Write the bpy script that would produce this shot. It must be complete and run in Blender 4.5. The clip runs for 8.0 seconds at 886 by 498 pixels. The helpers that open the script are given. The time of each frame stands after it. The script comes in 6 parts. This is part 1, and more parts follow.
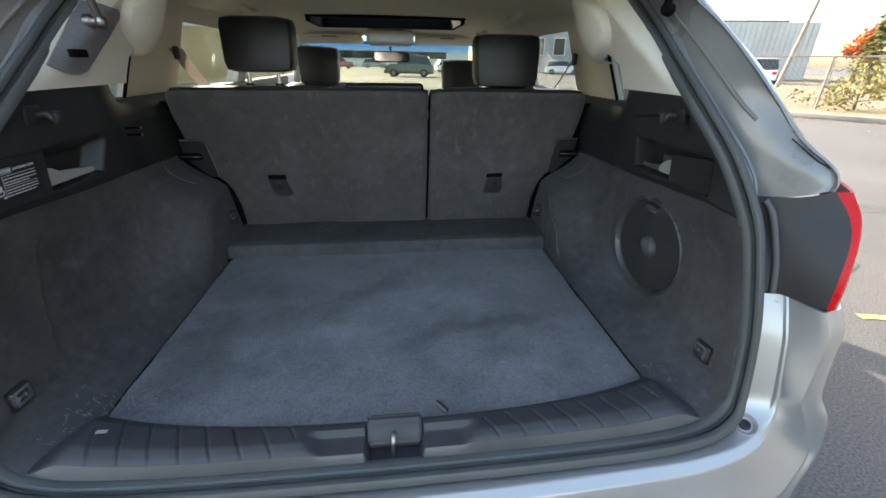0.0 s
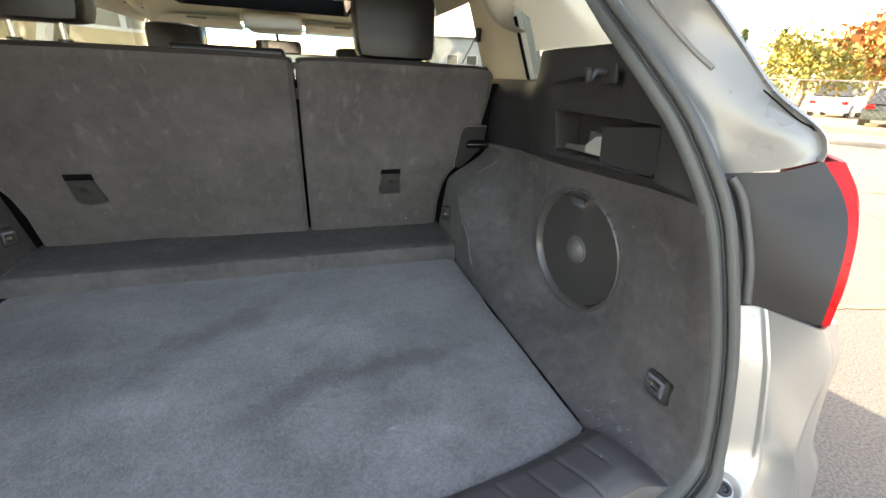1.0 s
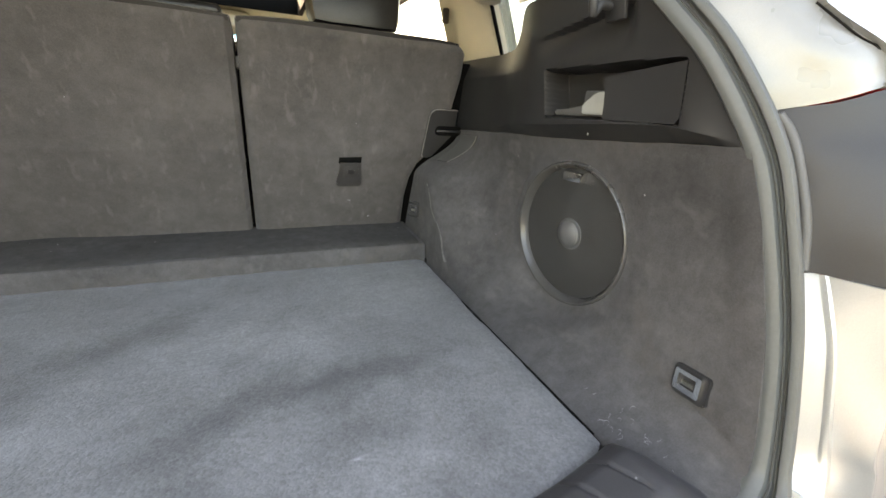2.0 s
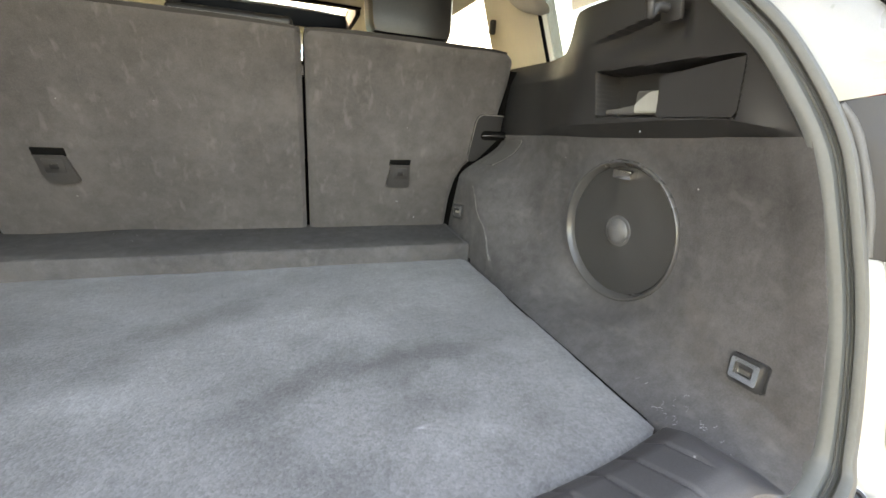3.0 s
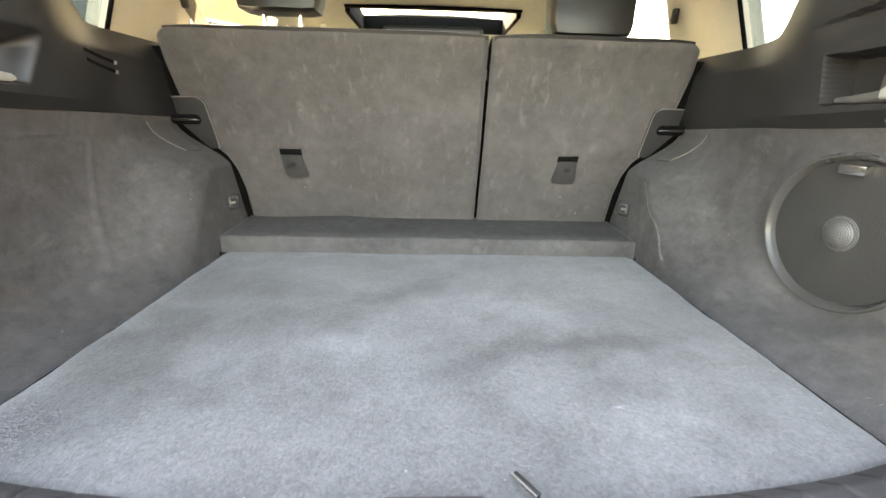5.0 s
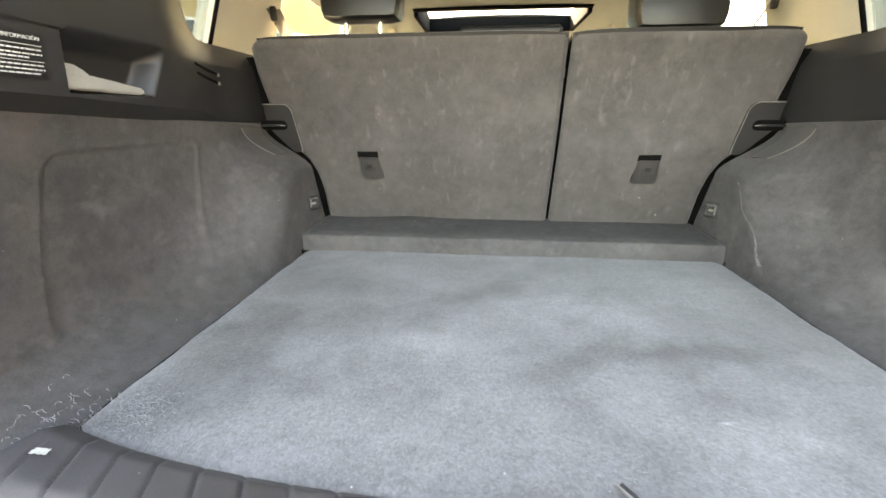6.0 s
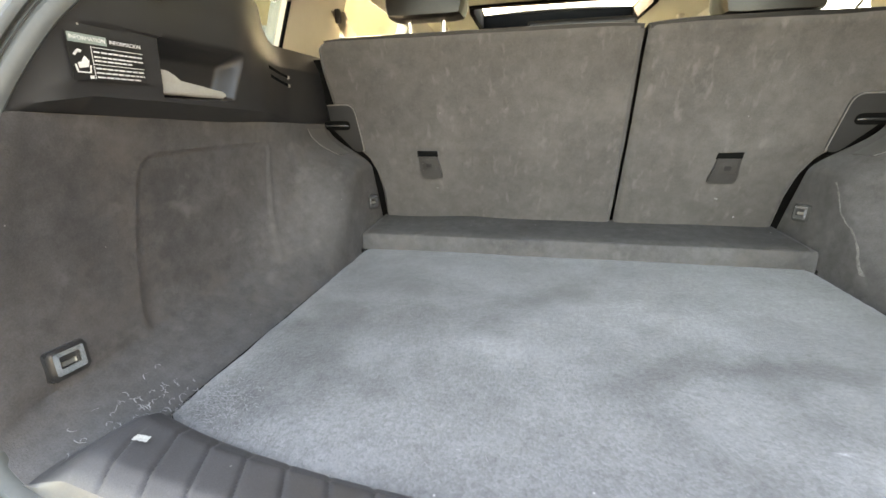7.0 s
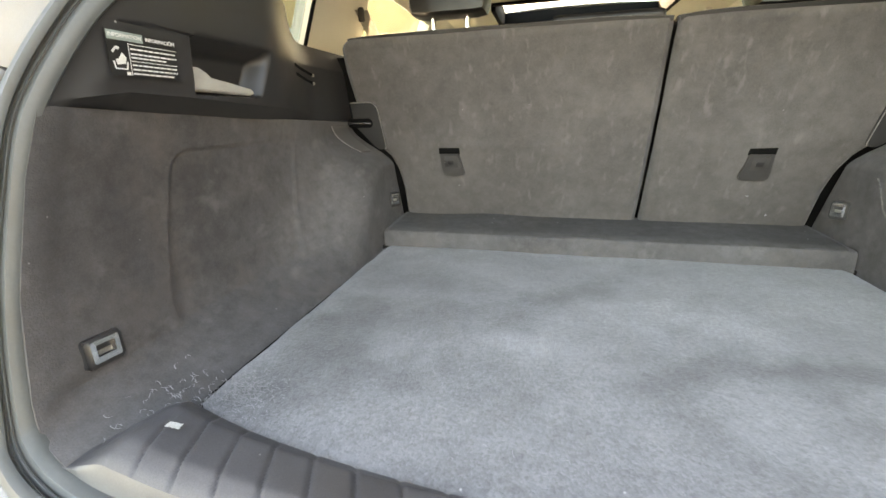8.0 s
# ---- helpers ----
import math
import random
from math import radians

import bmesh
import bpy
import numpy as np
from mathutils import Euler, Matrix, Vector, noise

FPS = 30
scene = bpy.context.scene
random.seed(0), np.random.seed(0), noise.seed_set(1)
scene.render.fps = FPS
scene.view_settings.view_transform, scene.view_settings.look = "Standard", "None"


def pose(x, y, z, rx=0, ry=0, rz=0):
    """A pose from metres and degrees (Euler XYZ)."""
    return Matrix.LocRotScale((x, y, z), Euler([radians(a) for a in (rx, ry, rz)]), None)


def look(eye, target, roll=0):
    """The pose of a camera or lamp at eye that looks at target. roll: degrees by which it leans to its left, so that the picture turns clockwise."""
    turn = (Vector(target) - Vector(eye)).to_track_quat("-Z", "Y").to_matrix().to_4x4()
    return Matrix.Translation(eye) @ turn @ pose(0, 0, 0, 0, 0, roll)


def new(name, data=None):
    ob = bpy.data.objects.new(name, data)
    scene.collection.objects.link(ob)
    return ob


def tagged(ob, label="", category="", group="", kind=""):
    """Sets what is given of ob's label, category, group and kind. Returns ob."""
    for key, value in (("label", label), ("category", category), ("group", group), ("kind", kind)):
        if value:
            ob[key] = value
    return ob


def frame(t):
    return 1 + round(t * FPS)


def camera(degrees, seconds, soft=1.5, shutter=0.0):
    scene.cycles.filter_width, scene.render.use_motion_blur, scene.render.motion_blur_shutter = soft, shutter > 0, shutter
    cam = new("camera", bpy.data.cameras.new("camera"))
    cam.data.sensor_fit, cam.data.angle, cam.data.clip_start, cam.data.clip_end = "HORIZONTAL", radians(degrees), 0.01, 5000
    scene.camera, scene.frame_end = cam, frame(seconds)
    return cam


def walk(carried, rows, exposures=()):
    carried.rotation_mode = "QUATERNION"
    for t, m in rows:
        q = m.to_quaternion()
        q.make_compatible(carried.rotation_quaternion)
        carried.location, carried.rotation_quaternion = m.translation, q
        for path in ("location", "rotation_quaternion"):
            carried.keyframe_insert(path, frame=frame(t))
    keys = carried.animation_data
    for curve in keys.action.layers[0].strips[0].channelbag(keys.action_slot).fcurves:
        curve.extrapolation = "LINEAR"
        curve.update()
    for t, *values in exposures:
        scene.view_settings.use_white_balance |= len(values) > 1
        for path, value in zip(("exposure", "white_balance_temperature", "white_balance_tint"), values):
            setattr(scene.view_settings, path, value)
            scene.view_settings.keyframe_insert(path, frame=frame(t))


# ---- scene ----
# The camera and its walk
cam = camera(94.5, 8.0, soft=1.6)
PATH = [
    (0, (0.022, -0.652, 1.359), (0.237, 1.153, 0.526), 0.9),
    (0.5, (0.093, -0.52, 1.317), (0.487, 1.265, 0.506), 1.7),
    (1, (0.162, -0.405, 1.243), (0.735, 1.35, 0.476), 2.5),
    (1.2, (0.183, -0.374, 1.213), (0.817, 1.366, 0.457), 2.3),
    (2.3, (0.166, -0.286, 1.101), (0.945, 1.451, 0.489), 3.6),
    (2.5, (0.154, -0.29, 1.094), (0.907, 1.463, 0.493), 3.6),
    (3, (0.119, -0.321, 1.092), (0.765, 1.478, 0.504), 3.5),
    (3.5, (0.089, -0.348, 1.089), (0.59, 1.496, 0.497), 3.2),
    (4, (0.059, -0.36, 1.089), (0.413, 1.514, 0.485), 2.8),
    (4.5, (0.025, -0.362, 1.088), (0.231, 1.531, 0.474), 2.2),
    (6, (-0.058, -0.364, 1.087), (-0.247, 1.53, 0.471), -0.1),
    (6.5, (-0.086, -0.361, 1.09), (-0.39, 1.517, 0.473), -0.6),
    (7, (-0.107, -0.355, 1.088), (-0.497, 1.506, 0.467), -1.0),
    (7.5, (-0.119, -0.354, 1.084), (-0.569, 1.492, 0.462), -1.2),
    (8, (-0.118, -0.357, 1.08), (-0.59, 1.485, 0.461), -1.4),
]
EXPOSURES = [(0, 2.68, 7450, 11), (0.5, 3.12, 8500, 14), (1.0, 3.58, 9500, 15), (2.5, 4.2, 10800, 16), (4.5, 4.8, 10900, 14), (6.0, 4.84, 11000, 14), (8.0, 4.64, 11000, 14)]
walk(cam, [(t, look(eye, target, roll)) for t, eye, target, roll in PATH], EXPOSURES)

# World and sun: a clear autumn day, the sun ahead and to the left of the car
SUN_DIR = Vector((-1.2, 1.75, 1.0)).normalized()
world = bpy.data.worlds.new("world")
scene.world = world
world.use_nodes = True
wn = world.node_tree
sky = wn.nodes.new("ShaderNodeTexSky")
sky.sky_type = "NISHITA"
sky.sun_disc = False
sky.sun_elevation = math.asin(SUN_DIR.z)
sky.sun_rotation = math.atan2(SUN_DIR.x, SUN_DIR.y)
sky.dust_density = 2.5
wn.links.new(sky.outputs[0], wn.nodes["Background"].inputs[0])
wn.nodes["Background"].inputs[1].default_value = 0.15
sun = new("sun", bpy.data.lights.new("sun", "SUN"))
sun.data.energy, sun.data.angle, sun.data.color = 3.0, radians(0.6), (1.0, 0.95, 0.87)
sun.rotation_mode = "QUATERNION"
sun.rotation_quaternion = SUN_DIR.to_track_quat("Z", "Y")


FLOOR_Z = 0.72          # height of the load floor


# ---- materials ----
def surf(name, col, rough=0.6, metal=0.0, big=(6.0, 0.2), fine=(300.0, 0.15), bump=0.2, dist=0.001, sheen=0.0, coat=0.0,
         specks=0.0, stain=None, smear=None, stretch=(1, 1, 1), spec=0.5, mid=None, pile=None, scuffs=None):
    """A surface with two scales of colour variation, fine relief and, if asked for, lint specks and pale smudges."""
    m = bpy.data.materials.new(name)
    m.use_nodes = True
    nt = m.node_tree
    nd, ln = nt.nodes, nt.links
    b = nd["Principled BSDF"]
    tc = nd.new("ShaderNodeTexCoord")
    mp = nd.new("ShaderNodeMapping")
    mp.inputs["Scale"].default_value = stretch
    ln.new(tc.outputs["Object"], mp.inputs[0])

    def noise_tex(scale, detail=4.0, rough_=0.6, src=None):
        n = nd.new("ShaderNodeTexNoise")
        n.inputs["Scale"].default_value, n.inputs["Detail"].default_value, n.inputs["Roughness"].default_value = scale, detail, rough_
        ln.new((src or mp).outputs[0], n.inputs["Vector"])
        return n

    def ramp(src, lo, hi, a, c):
        r = nd.new("ShaderNodeMapRange")
        r.inputs[1].default_value, r.inputs[2].default_value, r.inputs[3].default_value, r.inputs[4].default_value = lo, hi, a, c
        ln.new(src, r.inputs[0])
        return r.outputs[0]

    n1, n2 = noise_tex(big[0]), noise_tex(fine[0], 2.0)
    f1 = ramp(n1.outputs[0], 0.3, 0.7, 1 - big[1], 1 + big[1])
    f2 = ramp(n2.outputs[0], 0.3, 0.7, 1 - fine[1], 1 + fine[1])
    mul = nd.new("ShaderNodeMath")
    mul.operation = "MULTIPLY"
    ln.new(f1, mul.inputs[0])
    ln.new(f2, mul.inputs[1])
    if mid:
        # crushed and brushed pile, a few centimetres across
        f3 = ramp(noise_tex(mid[0], 6.0, 0.72).outputs[0], 0.32, 0.68, 1 - mid[1], 1 + mid[1])
        both = nd.new("ShaderNodeMath")
        both.operation = "MULTIPLY"
        ln.new(mul.outputs[0], both.inputs[0])
        ln.new(f3, both.inputs[1])
        mul = both
    height = n2.outputs[0]
    if pile:
        # twisted tufts, each of its own height and shade
        warp, tuft = nd.new("ShaderNodeVectorMath"), nd.new("ShaderNodeTexVoronoi")
        warp.operation = "MULTIPLY_ADD"
        ln.new(noise_tex(pile[0] * 0.6, 2.0).outputs["Color"], warp.inputs[0])
        warp.inputs[1].default_value = (1.2 / pile[0],) * 3
        ln.new(mp.outputs[0], warp.inputs[2])
        tuft.inputs["Scale"].default_value = pile[0]
        ln.new(warp.outputs[0], tuft.inputs["Vector"])
        each = nd.new("ShaderNodeSeparateColor")
        ln.new(tuft.outputs["Color"], each.inputs[0])
        both = nd.new("ShaderNodeMath")
        both.operation = "MULTIPLY"
        ln.new(mul.outputs[0], both.inputs[0])
        ln.new(ramp(each.outputs[0], 0.0, 1.0, 1 - pile[1], 1 + pile[1]), both.inputs[1])
        mul = both
        tall = nd.new("ShaderNodeMath")
        ln.new(ramp(tuft.outputs["Distance"], 0.0, 0.8, 0.35, 0.0), tall.inputs[0])
        ln.new(ramp(each.outputs[1], 0.0, 1.0, 0.0, 0.65), tall.inputs[1])
        height = tall.outputs[0]
    sc = nd.new("ShaderNodeVectorMath")
    sc.operation = "SCALE"
    sc.inputs[0].default_value = col
    ln.new(mul.outputs[0], sc.inputs["Scale"])
    out = sc.outputs[0]
    for layer in [q for q in (stain, smear) if q]:
        stain = layer
        n3 = noise_tex(stain[0], 6.0, 0.7)
        mx = nd.new("ShaderNodeMix")
        mx.data_type = "RGBA"
        ln.new(ramp(n3.outputs[0], stain[1], stain[1] + 0.16, 0.0, stain[3]), mx.inputs[0])
        ln.new(out, mx.inputs[6])
        mx.inputs[7].default_value = (*stain[2], 1)
        out = mx.outputs[2]
    if scuffs:
        # short pale rubs
        sm = nd.new("ShaderNodeMapping")
        sm.inputs["Scale"].default_value = scuffs[0]
        ln.new(tc.outputs["Object"], sm.inputs[0])
        mx = nd.new("ShaderNodeMix")
        mx.data_type = "RGBA"
        ln.new(ramp(noise_tex(1.0, 3.0, 0.55, sm).outputs[0], scuffs[1], scuffs[1] + 0.14, 0.0, scuffs[3]), mx.inputs[0])
        ln.new(out, mx.inputs[6])
        mx.inputs[7].default_value = (*scuffs[2], 1)
        out = mx.outputs[2]
    if specks:
        v = nd.new("ShaderNodeTexVoronoi")
        v.inputs["Scale"].default_value = 38.0
        ln.new(tc.outputs["Object"], v.inputs["Vector"])
        near = ramp(v.outputs["Distance"], 0.03, 0.07, 1.0, 0.0)
        sep = nd.new("ShaderNodeSeparateColor")
        ln.new(v.outputs["Color"], sep.inputs[0])
        few = ramp(sep.outputs[0], 1 - specks, 1 - specks + 0.01, 0.0, 0.55)
        both = nd.new("ShaderNodeMath")
        both.operation = "MULTIPLY"
        ln.new(near, both.inputs[0])
        ln.new(few, both.inputs[1])
        mx = nd.new("ShaderNodeMix")
        mx.data_type = "RGBA"
        ln.new(both.outputs[0], mx.inputs[0])
        ln.new(out, mx.inputs[6])
        mx.inputs[7].default_value = (0.5, 0.5, 0.48, 1)
        out = mx.outputs[2]
    ln.new(out, b.inputs["Base Color"])
    b.inputs["Metallic"].default_value = metal
    b.inputs["Specular IOR Level"].default_value = spec
    ln.new(ramp(n1.outputs[0], 0.25, 0.75, max(rough - 0.08, 0.02), min(rough + 0.08, 1.0)), b.inputs["Roughness"])
    if sheen:
        b.inputs["Sheen Weight"].default_value, b.inputs["Sheen Roughness"].default_value = sheen, 0.5
    if coat:
        b.inputs["Coat Weight"].default_value, b.inputs["Coat Roughness"].default_value = coat, 0.05
    if bump:
        bp = nd.new("ShaderNodeBump")
        bp.inputs["Strength"].default_value, bp.inputs["Distance"].default_value = bump, dist
        ln.new(height, bp.inputs["Height"])
        ln.new(bp.outputs[0], b.inputs["Normal"])
    return m


def brushed(m, marks):
    """Lighter and darker brushed patches in a carpet: centre x, y, half sizes, turn, strength."""
    nd, ln = m.node_tree.nodes, m.node_tree.links
    b = nd["Principled BSDF"]
    old = b.inputs["Base Color"].links[0].from_socket
    tc, nz = nd.new("ShaderNodeTexCoord"), nd.new("ShaderNodeTexNoise")
    nz.inputs["Scale"].default_value, nz.inputs["Detail"].default_value = 9.0, 5.0
    ln.new(tc.outputs["Object"], nz.inputs["Vector"])
    off = nd.new("ShaderNodeVectorMath")
    off.operation = "MULTIPLY_ADD"
    ln.new(nz.outputs["Color"], off.inputs[0])
    off.inputs[1].default_value, off.inputs[2].default_value = (0.24, 0.24, 0), (-0.12, -0.12, 0)
    add = nd.new("ShaderNodeVectorMath")
    ln.new(tc.outputs["Object"], add.inputs[0])
    ln.new(off.outputs[0], add.inputs[1])
    total = None
    for cx, cy, rx, ry, turn, k in marks:
        mp, le, rg = nd.new("ShaderNodeMapping"), nd.new("ShaderNodeVectorMath"), nd.new("ShaderNodeMapRange")
        mp.vector_type = "TEXTURE"
        mp.inputs[1].default_value, mp.inputs[2].default_value, mp.inputs[3].default_value = (cx, cy, FLOOR_Z), (0, 0, radians(turn)), (rx, ry, 1)
        ln.new(add.outputs[0], mp.inputs[0])
        le.operation = "LENGTH"
        ln.new(mp.outputs[0], le.inputs[0])
        rg.interpolation_type = "SMOOTHSTEP"
        rg.inputs[1].default_value, rg.inputs[2].default_value, rg.inputs[3].default_value, rg.inputs[4].default_value = 0.2, 1.5, k, 0.0
        ln.new(le.outputs["Value"], rg.inputs[0])
        sm = nd.new("ShaderNodeMath")
        ln.new(rg.outputs[0], sm.inputs[0])
        sm.inputs[1].default_value = 1.0
        if total:
            ln.new(total, sm.inputs[1])
        total = sm.outputs[0]
    sc = nd.new("ShaderNodeVectorMath")
    sc.operation = "SCALE"
    ln.new(old, sc.inputs[0])
    ln.new(total, sc.inputs["Scale"])
    ln.new(sc.outputs[0], b.inputs["Base Color"])


def glass(name, tint, gloss=0.06, band=None):
    """Thin clear glass: see-through with a faint mirror image. band: (z from, z to, colour), a shade band at the top edge."""
    m = bpy.data.materials.new(name)
    m.use_nodes = True
    nt = m.node_tree
    nd, ln = nt.nodes, nt.links
    nd.remove(nd["Principled BSDF"])
    tr, gl, mx = nd.new("ShaderNodeBsdfTransparent"), nd.new("ShaderNodeBsdfGlossy"), nd.new("ShaderNodeMixShader")
    tr.inputs[0].default_value = (*tint, 1)
    gl.inputs["Roughness"].default_value = 0.02
    lw, pw, ma = nd.new("ShaderNodeLayerWeight"), nd.new("ShaderNodeMath"), nd.new("ShaderNodeMath")
    lw.inputs[0].default_value = 0.5
    pw.operation, ma.operation = "POWER", "MULTIPLY_ADD"
    pw.inputs[1].default_value, ma.inputs[1].default_value, ma.inputs[2].default_value = 4.0, 0.5, gloss * 0.5
    ln.new(lw.outputs["Facing"], pw.inputs[0])
    ln.new(pw.outputs[0], ma.inputs[0])
    ln.new(ma.outputs[0], mx.inputs[0])
    ln.new(tr.outputs[0], mx.inputs[1])
    ln.new(gl.outputs[0], mx.inputs[2])
    ln.new(mx.outputs[0], nd["Material Output"].inputs[0])
    if band:
        tc, sp, rp, cm = nd.new("ShaderNodeTexCoord"), nd.new("ShaderNodeSeparateXYZ"), nd.new("ShaderNodeMapRange"), nd.new("ShaderNodeMix")
        ln.new(tc.outputs["Object"], sp.inputs[0])
        ln.new(sp.outputs[2], rp.inputs[0])
        rp.inputs[1].default_value, rp.inputs[2].default_value = band[0], band[1]
        cm.data_type = "RGBA"
        ln.new(rp.outputs[0], cm.inputs[0])
        cm.inputs[6].default_value, cm.inputs[7].default_value = (*tint, 1), (*band[2], 1)
        ln.new(cm.outputs[2], tr.inputs[0])
    return m


CARPET_FLOOR = surf("floor_carpet", (0.143, 0.146, 0.15), 0.95, pile=(300.0, 0.14), big=(5.0, 0.16), fine=(150.0, 0.12), bump=0.5, dist=0.0025, sheen=0.2, specks=0.05, stain=(22.0, 0.6, (0.24, 0.246, 0.255), 0.2), smear=(7.0, 0.54, (0.205, 0.21, 0.219), 0.4), spec=0.2, mid=(13.0, 0.15))
brushed(CARPET_FLOOR, [(0.14, 0.22, 0.13, 0.05, 20, -0.36), (0.31, 0.25, 0.10, 0.055, 0, -0.36), (0.03, 0.15, 0.06, 0.07, 0, -0.18), (-0.09, 0.43, 0.14, 0.045, 35, -0.22),
                       (-0.34, 0.30, 0.2, 0.07, 12, -0.27), (-0.42, 0.5, 0.15, 0.08, 0, -0.24), (-0.47, 0.2, 0.08, 0.22, 0, -0.32), (-0.36, 0.1, 0.12, 0.05, 15, -0.14), (-0.2, 0.63, 0.3, 0.05, 0, -0.14), (0.05, 0.55, 0.1, 0.03, 30, -0.12), (0.12, 0.37, 0.22, 0.05, 8, 0.22), (-0.14, 0.24, 0.14, 0.045, 25, 0.15),
                       (0.30, 0.05, 0.2, 0.04, -10, 0.16), (0.247, 0.092, 0.022, 0.006, -20, 0.9)])
CARPET_WALL = surf("wall_carpet", (0.068, 0.066, 0.067), 0.95, big=(3.2, 0.34), fine=(420.0, 0.1), bump=0.35, dist=0.0015, sheen=0.06, specks=0.12, spec=0.2,
                   scuffs=((24, 15, 22), 0.6, (0.14, 0.136, 0.13), 0.38), stain=(17.0, 0.59, (0.14, 0.137, 0.133), 0.32), smear=(4.5, 0.53, (0.105, 0.093, 0.086), 0.55), mid=(40.0, 0.18))
CARPET_SEAT = surf("seat_back_carpet", (0.074, 0.069, 0.0675), 0.95, big=(2.6, 0.28), fine=(420.0, 0.1), bump=0.3, dist=0.0012, sheen=0.15, specks=0.09, spec=0.2,
                   scuffs=((46, 46, 17), 0.59, (0.14, 0.131, 0.126), 0.45), stain=(14.0, 0.6, (0.14, 0.131, 0.126), 0.3), smear=(6.0, 0.53, (0.112, 0.103, 0.099), 0.5), stretch=(1, 1, 1), mid=(26.0, 0.16))
# darker than the wall carpet, to stand for the step top's weaker light
CARPET_FLAP = surf("flap_carpet", (0.062, 0.0595, 0.058), 0.95, big=(3.0, 0.25), fine=(420.0, 0.1), bump=0.35, dist=0.0015, specks=0.12, spec=0.2,
                   stain=(15.0, 0.58, (0.12, 0.116, 0.11), 0.45), mid=(36.0, 0.18))
PLASTIC = surf("black_grained_plastic", (0.025, 0.0248, 0.0258), 0.44, big=(8.0, 0.15), fine=(900.0, 0.1), bump=0.25, dist=0.0005, specks=0.03, spec=0.42)
SILL_PLASTIC = surf("scuffed_sill_plastic", (0.046, 0.045, 0.048), 0.52, big=(10.0, 0.25), fine=(700.0, 0.2), bump=0.25, dist=0.0006, specks=0.12,
                    stain=(16.0, 0.66, (0.16, 0.16, 0.16), 0.4))
# smoother, lighter copy of the sill plastic; the sky's light is in its colour
LIT_SILL_EDGE = surf("lit_satin_sill_edge", (0.085, 0.085, 0.084), 0.34, big=(10.0, 0.15), fine=(500.0, 0.08), bump=0.08, dist=0.0004, stain=(30.0, 0.62, (0.22, 0.215, 0.2), 0.4))
BLACK_STEEL = surf("black_painted_steel", (0.012, 0.012, 0.012), 0.22, metal=0.0, big=(20.0, 0.1), fine=(500.0, 0.1), bump=0.05)
STRIP_PLASTIC = surf("mid_grey_strip_plastic", (0.085, 0.083, 0.08), 0.5, big=(16.0, 0.1), fine=(600.0, 0.08), bump=0.1, dist=0.0003)
PALE_PLASTIC = surf("pale_grey_plastic", (0.32, 0.32, 0.295), 0.45, big=(16.0, 0.1), fine=(600.0, 0.08), bump=0.1, dist=0.0003)
RUBBER = surf("door_seal_rubber", (0.074, 0.08, 0.0785), 0.45, big=(12.0, 0.1), fine=(240.0, 0.05), bump=0.05, dist=0.0006)
# near-black: stands in for shade in gaps and mouths, also plain black parts
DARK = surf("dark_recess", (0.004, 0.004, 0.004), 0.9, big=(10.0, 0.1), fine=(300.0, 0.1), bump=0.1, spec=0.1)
FLAP = surf("worn_dark_plastic", (0.034, 0.032, 0.032), 0.45, big=(20.0, 0.2), fine=(600.0, 0.12), bump=0.2, dist=0.0004, stain=(60.0, 0.6, (0.1, 0.096, 0.092), 0.4))
BEIGE = surf("beige_trim", (0.72, 0.69, 0.59), 0.7, big=(5.0, 0.05), fine=(600.0, 0.06), bump=0.2, dist=0.0004)
HEADLINER = surf("beige_headliner_cloth", (0.65, 0.64, 0.5), 0.95, big=(4.0, 0.05), fine=(500.0, 0.1), bump=0.3, dist=0.0006, sheen=0.1, spec=0.2)
LEATHER = surf("black_leather", (0.011, 0.011, 0.012), 0.36, big=(14.0, 0.2), fine=(350.0, 0.2), bump=0.35, dist=0.0006, spec=0.32)
PAINT = surf("silver_paint", (0.42, 0.422, 0.412), 0.34, metal=0.6, big=(3.0, 0.05), fine=(1500.0, 0.1), bump=0.0, coat=0.8)
PAINT_IN = surf("silver_jamb_paint", (0.245, 0.249, 0.243), 0.32, metal=0.15, big=(5.0, 0.14), fine=(1500.0, 0.1), bump=0.0, coat=0.3, stain=(7.0, 0.64, (0.3, 0.295, 0.28), 0.4))
CHROME = surf("chrome", (0.78, 0.78, 0.77), 0.2, metal=1.0, big=(20.0, 0.1), fine=(600.0, 0.1), bump=0.1, dist=0.0003)
STEEL = surf("zinc_steel", (0.42, 0.4, 0.36), 0.35, metal=1.0, big=(20.0, 0.2), fine=(500.0, 0.2), bump=0.2, dist=0.0003)
GREY_PLASTIC = surf("grey_plastic", (0.2, 0.19, 0.18), 0.5, big=(14.0, 0.1), fine=(700.0, 0.1), bump=0.2, dist=0.0004)
RED_LENS = surf("red_lamp_lens", (0.6, 0.006, 0.01), 0.3, big=(10.0, 0.08), fine=(400.0, 0.05), bump=0.0, spec=0.25)
WHITE_INK = surf("white_print", (0.6, 0.6, 0.58), 0.6, big=(30.0, 0.08), fine=(600.0, 0.1), bump=0.0)
TEAL_INK = surf("grey_green_print", (0.22, 0.27, 0.25), 0.6, big=(30.0, 0.08), fine=(600.0, 0.1), bump=0.0)
STICKER = surf("black_sticker", (0.012, 0.012, 0.012), 0.4, big=(20.0, 0.1), fine=(600.0, 0.1), bump=0.05)
WEBBING = surf("grey_belt_webbing", (0.3, 0.28, 0.25), 0.8, big=(20.0, 0.1), fine=(700.0, 0.3), bump=0.3)
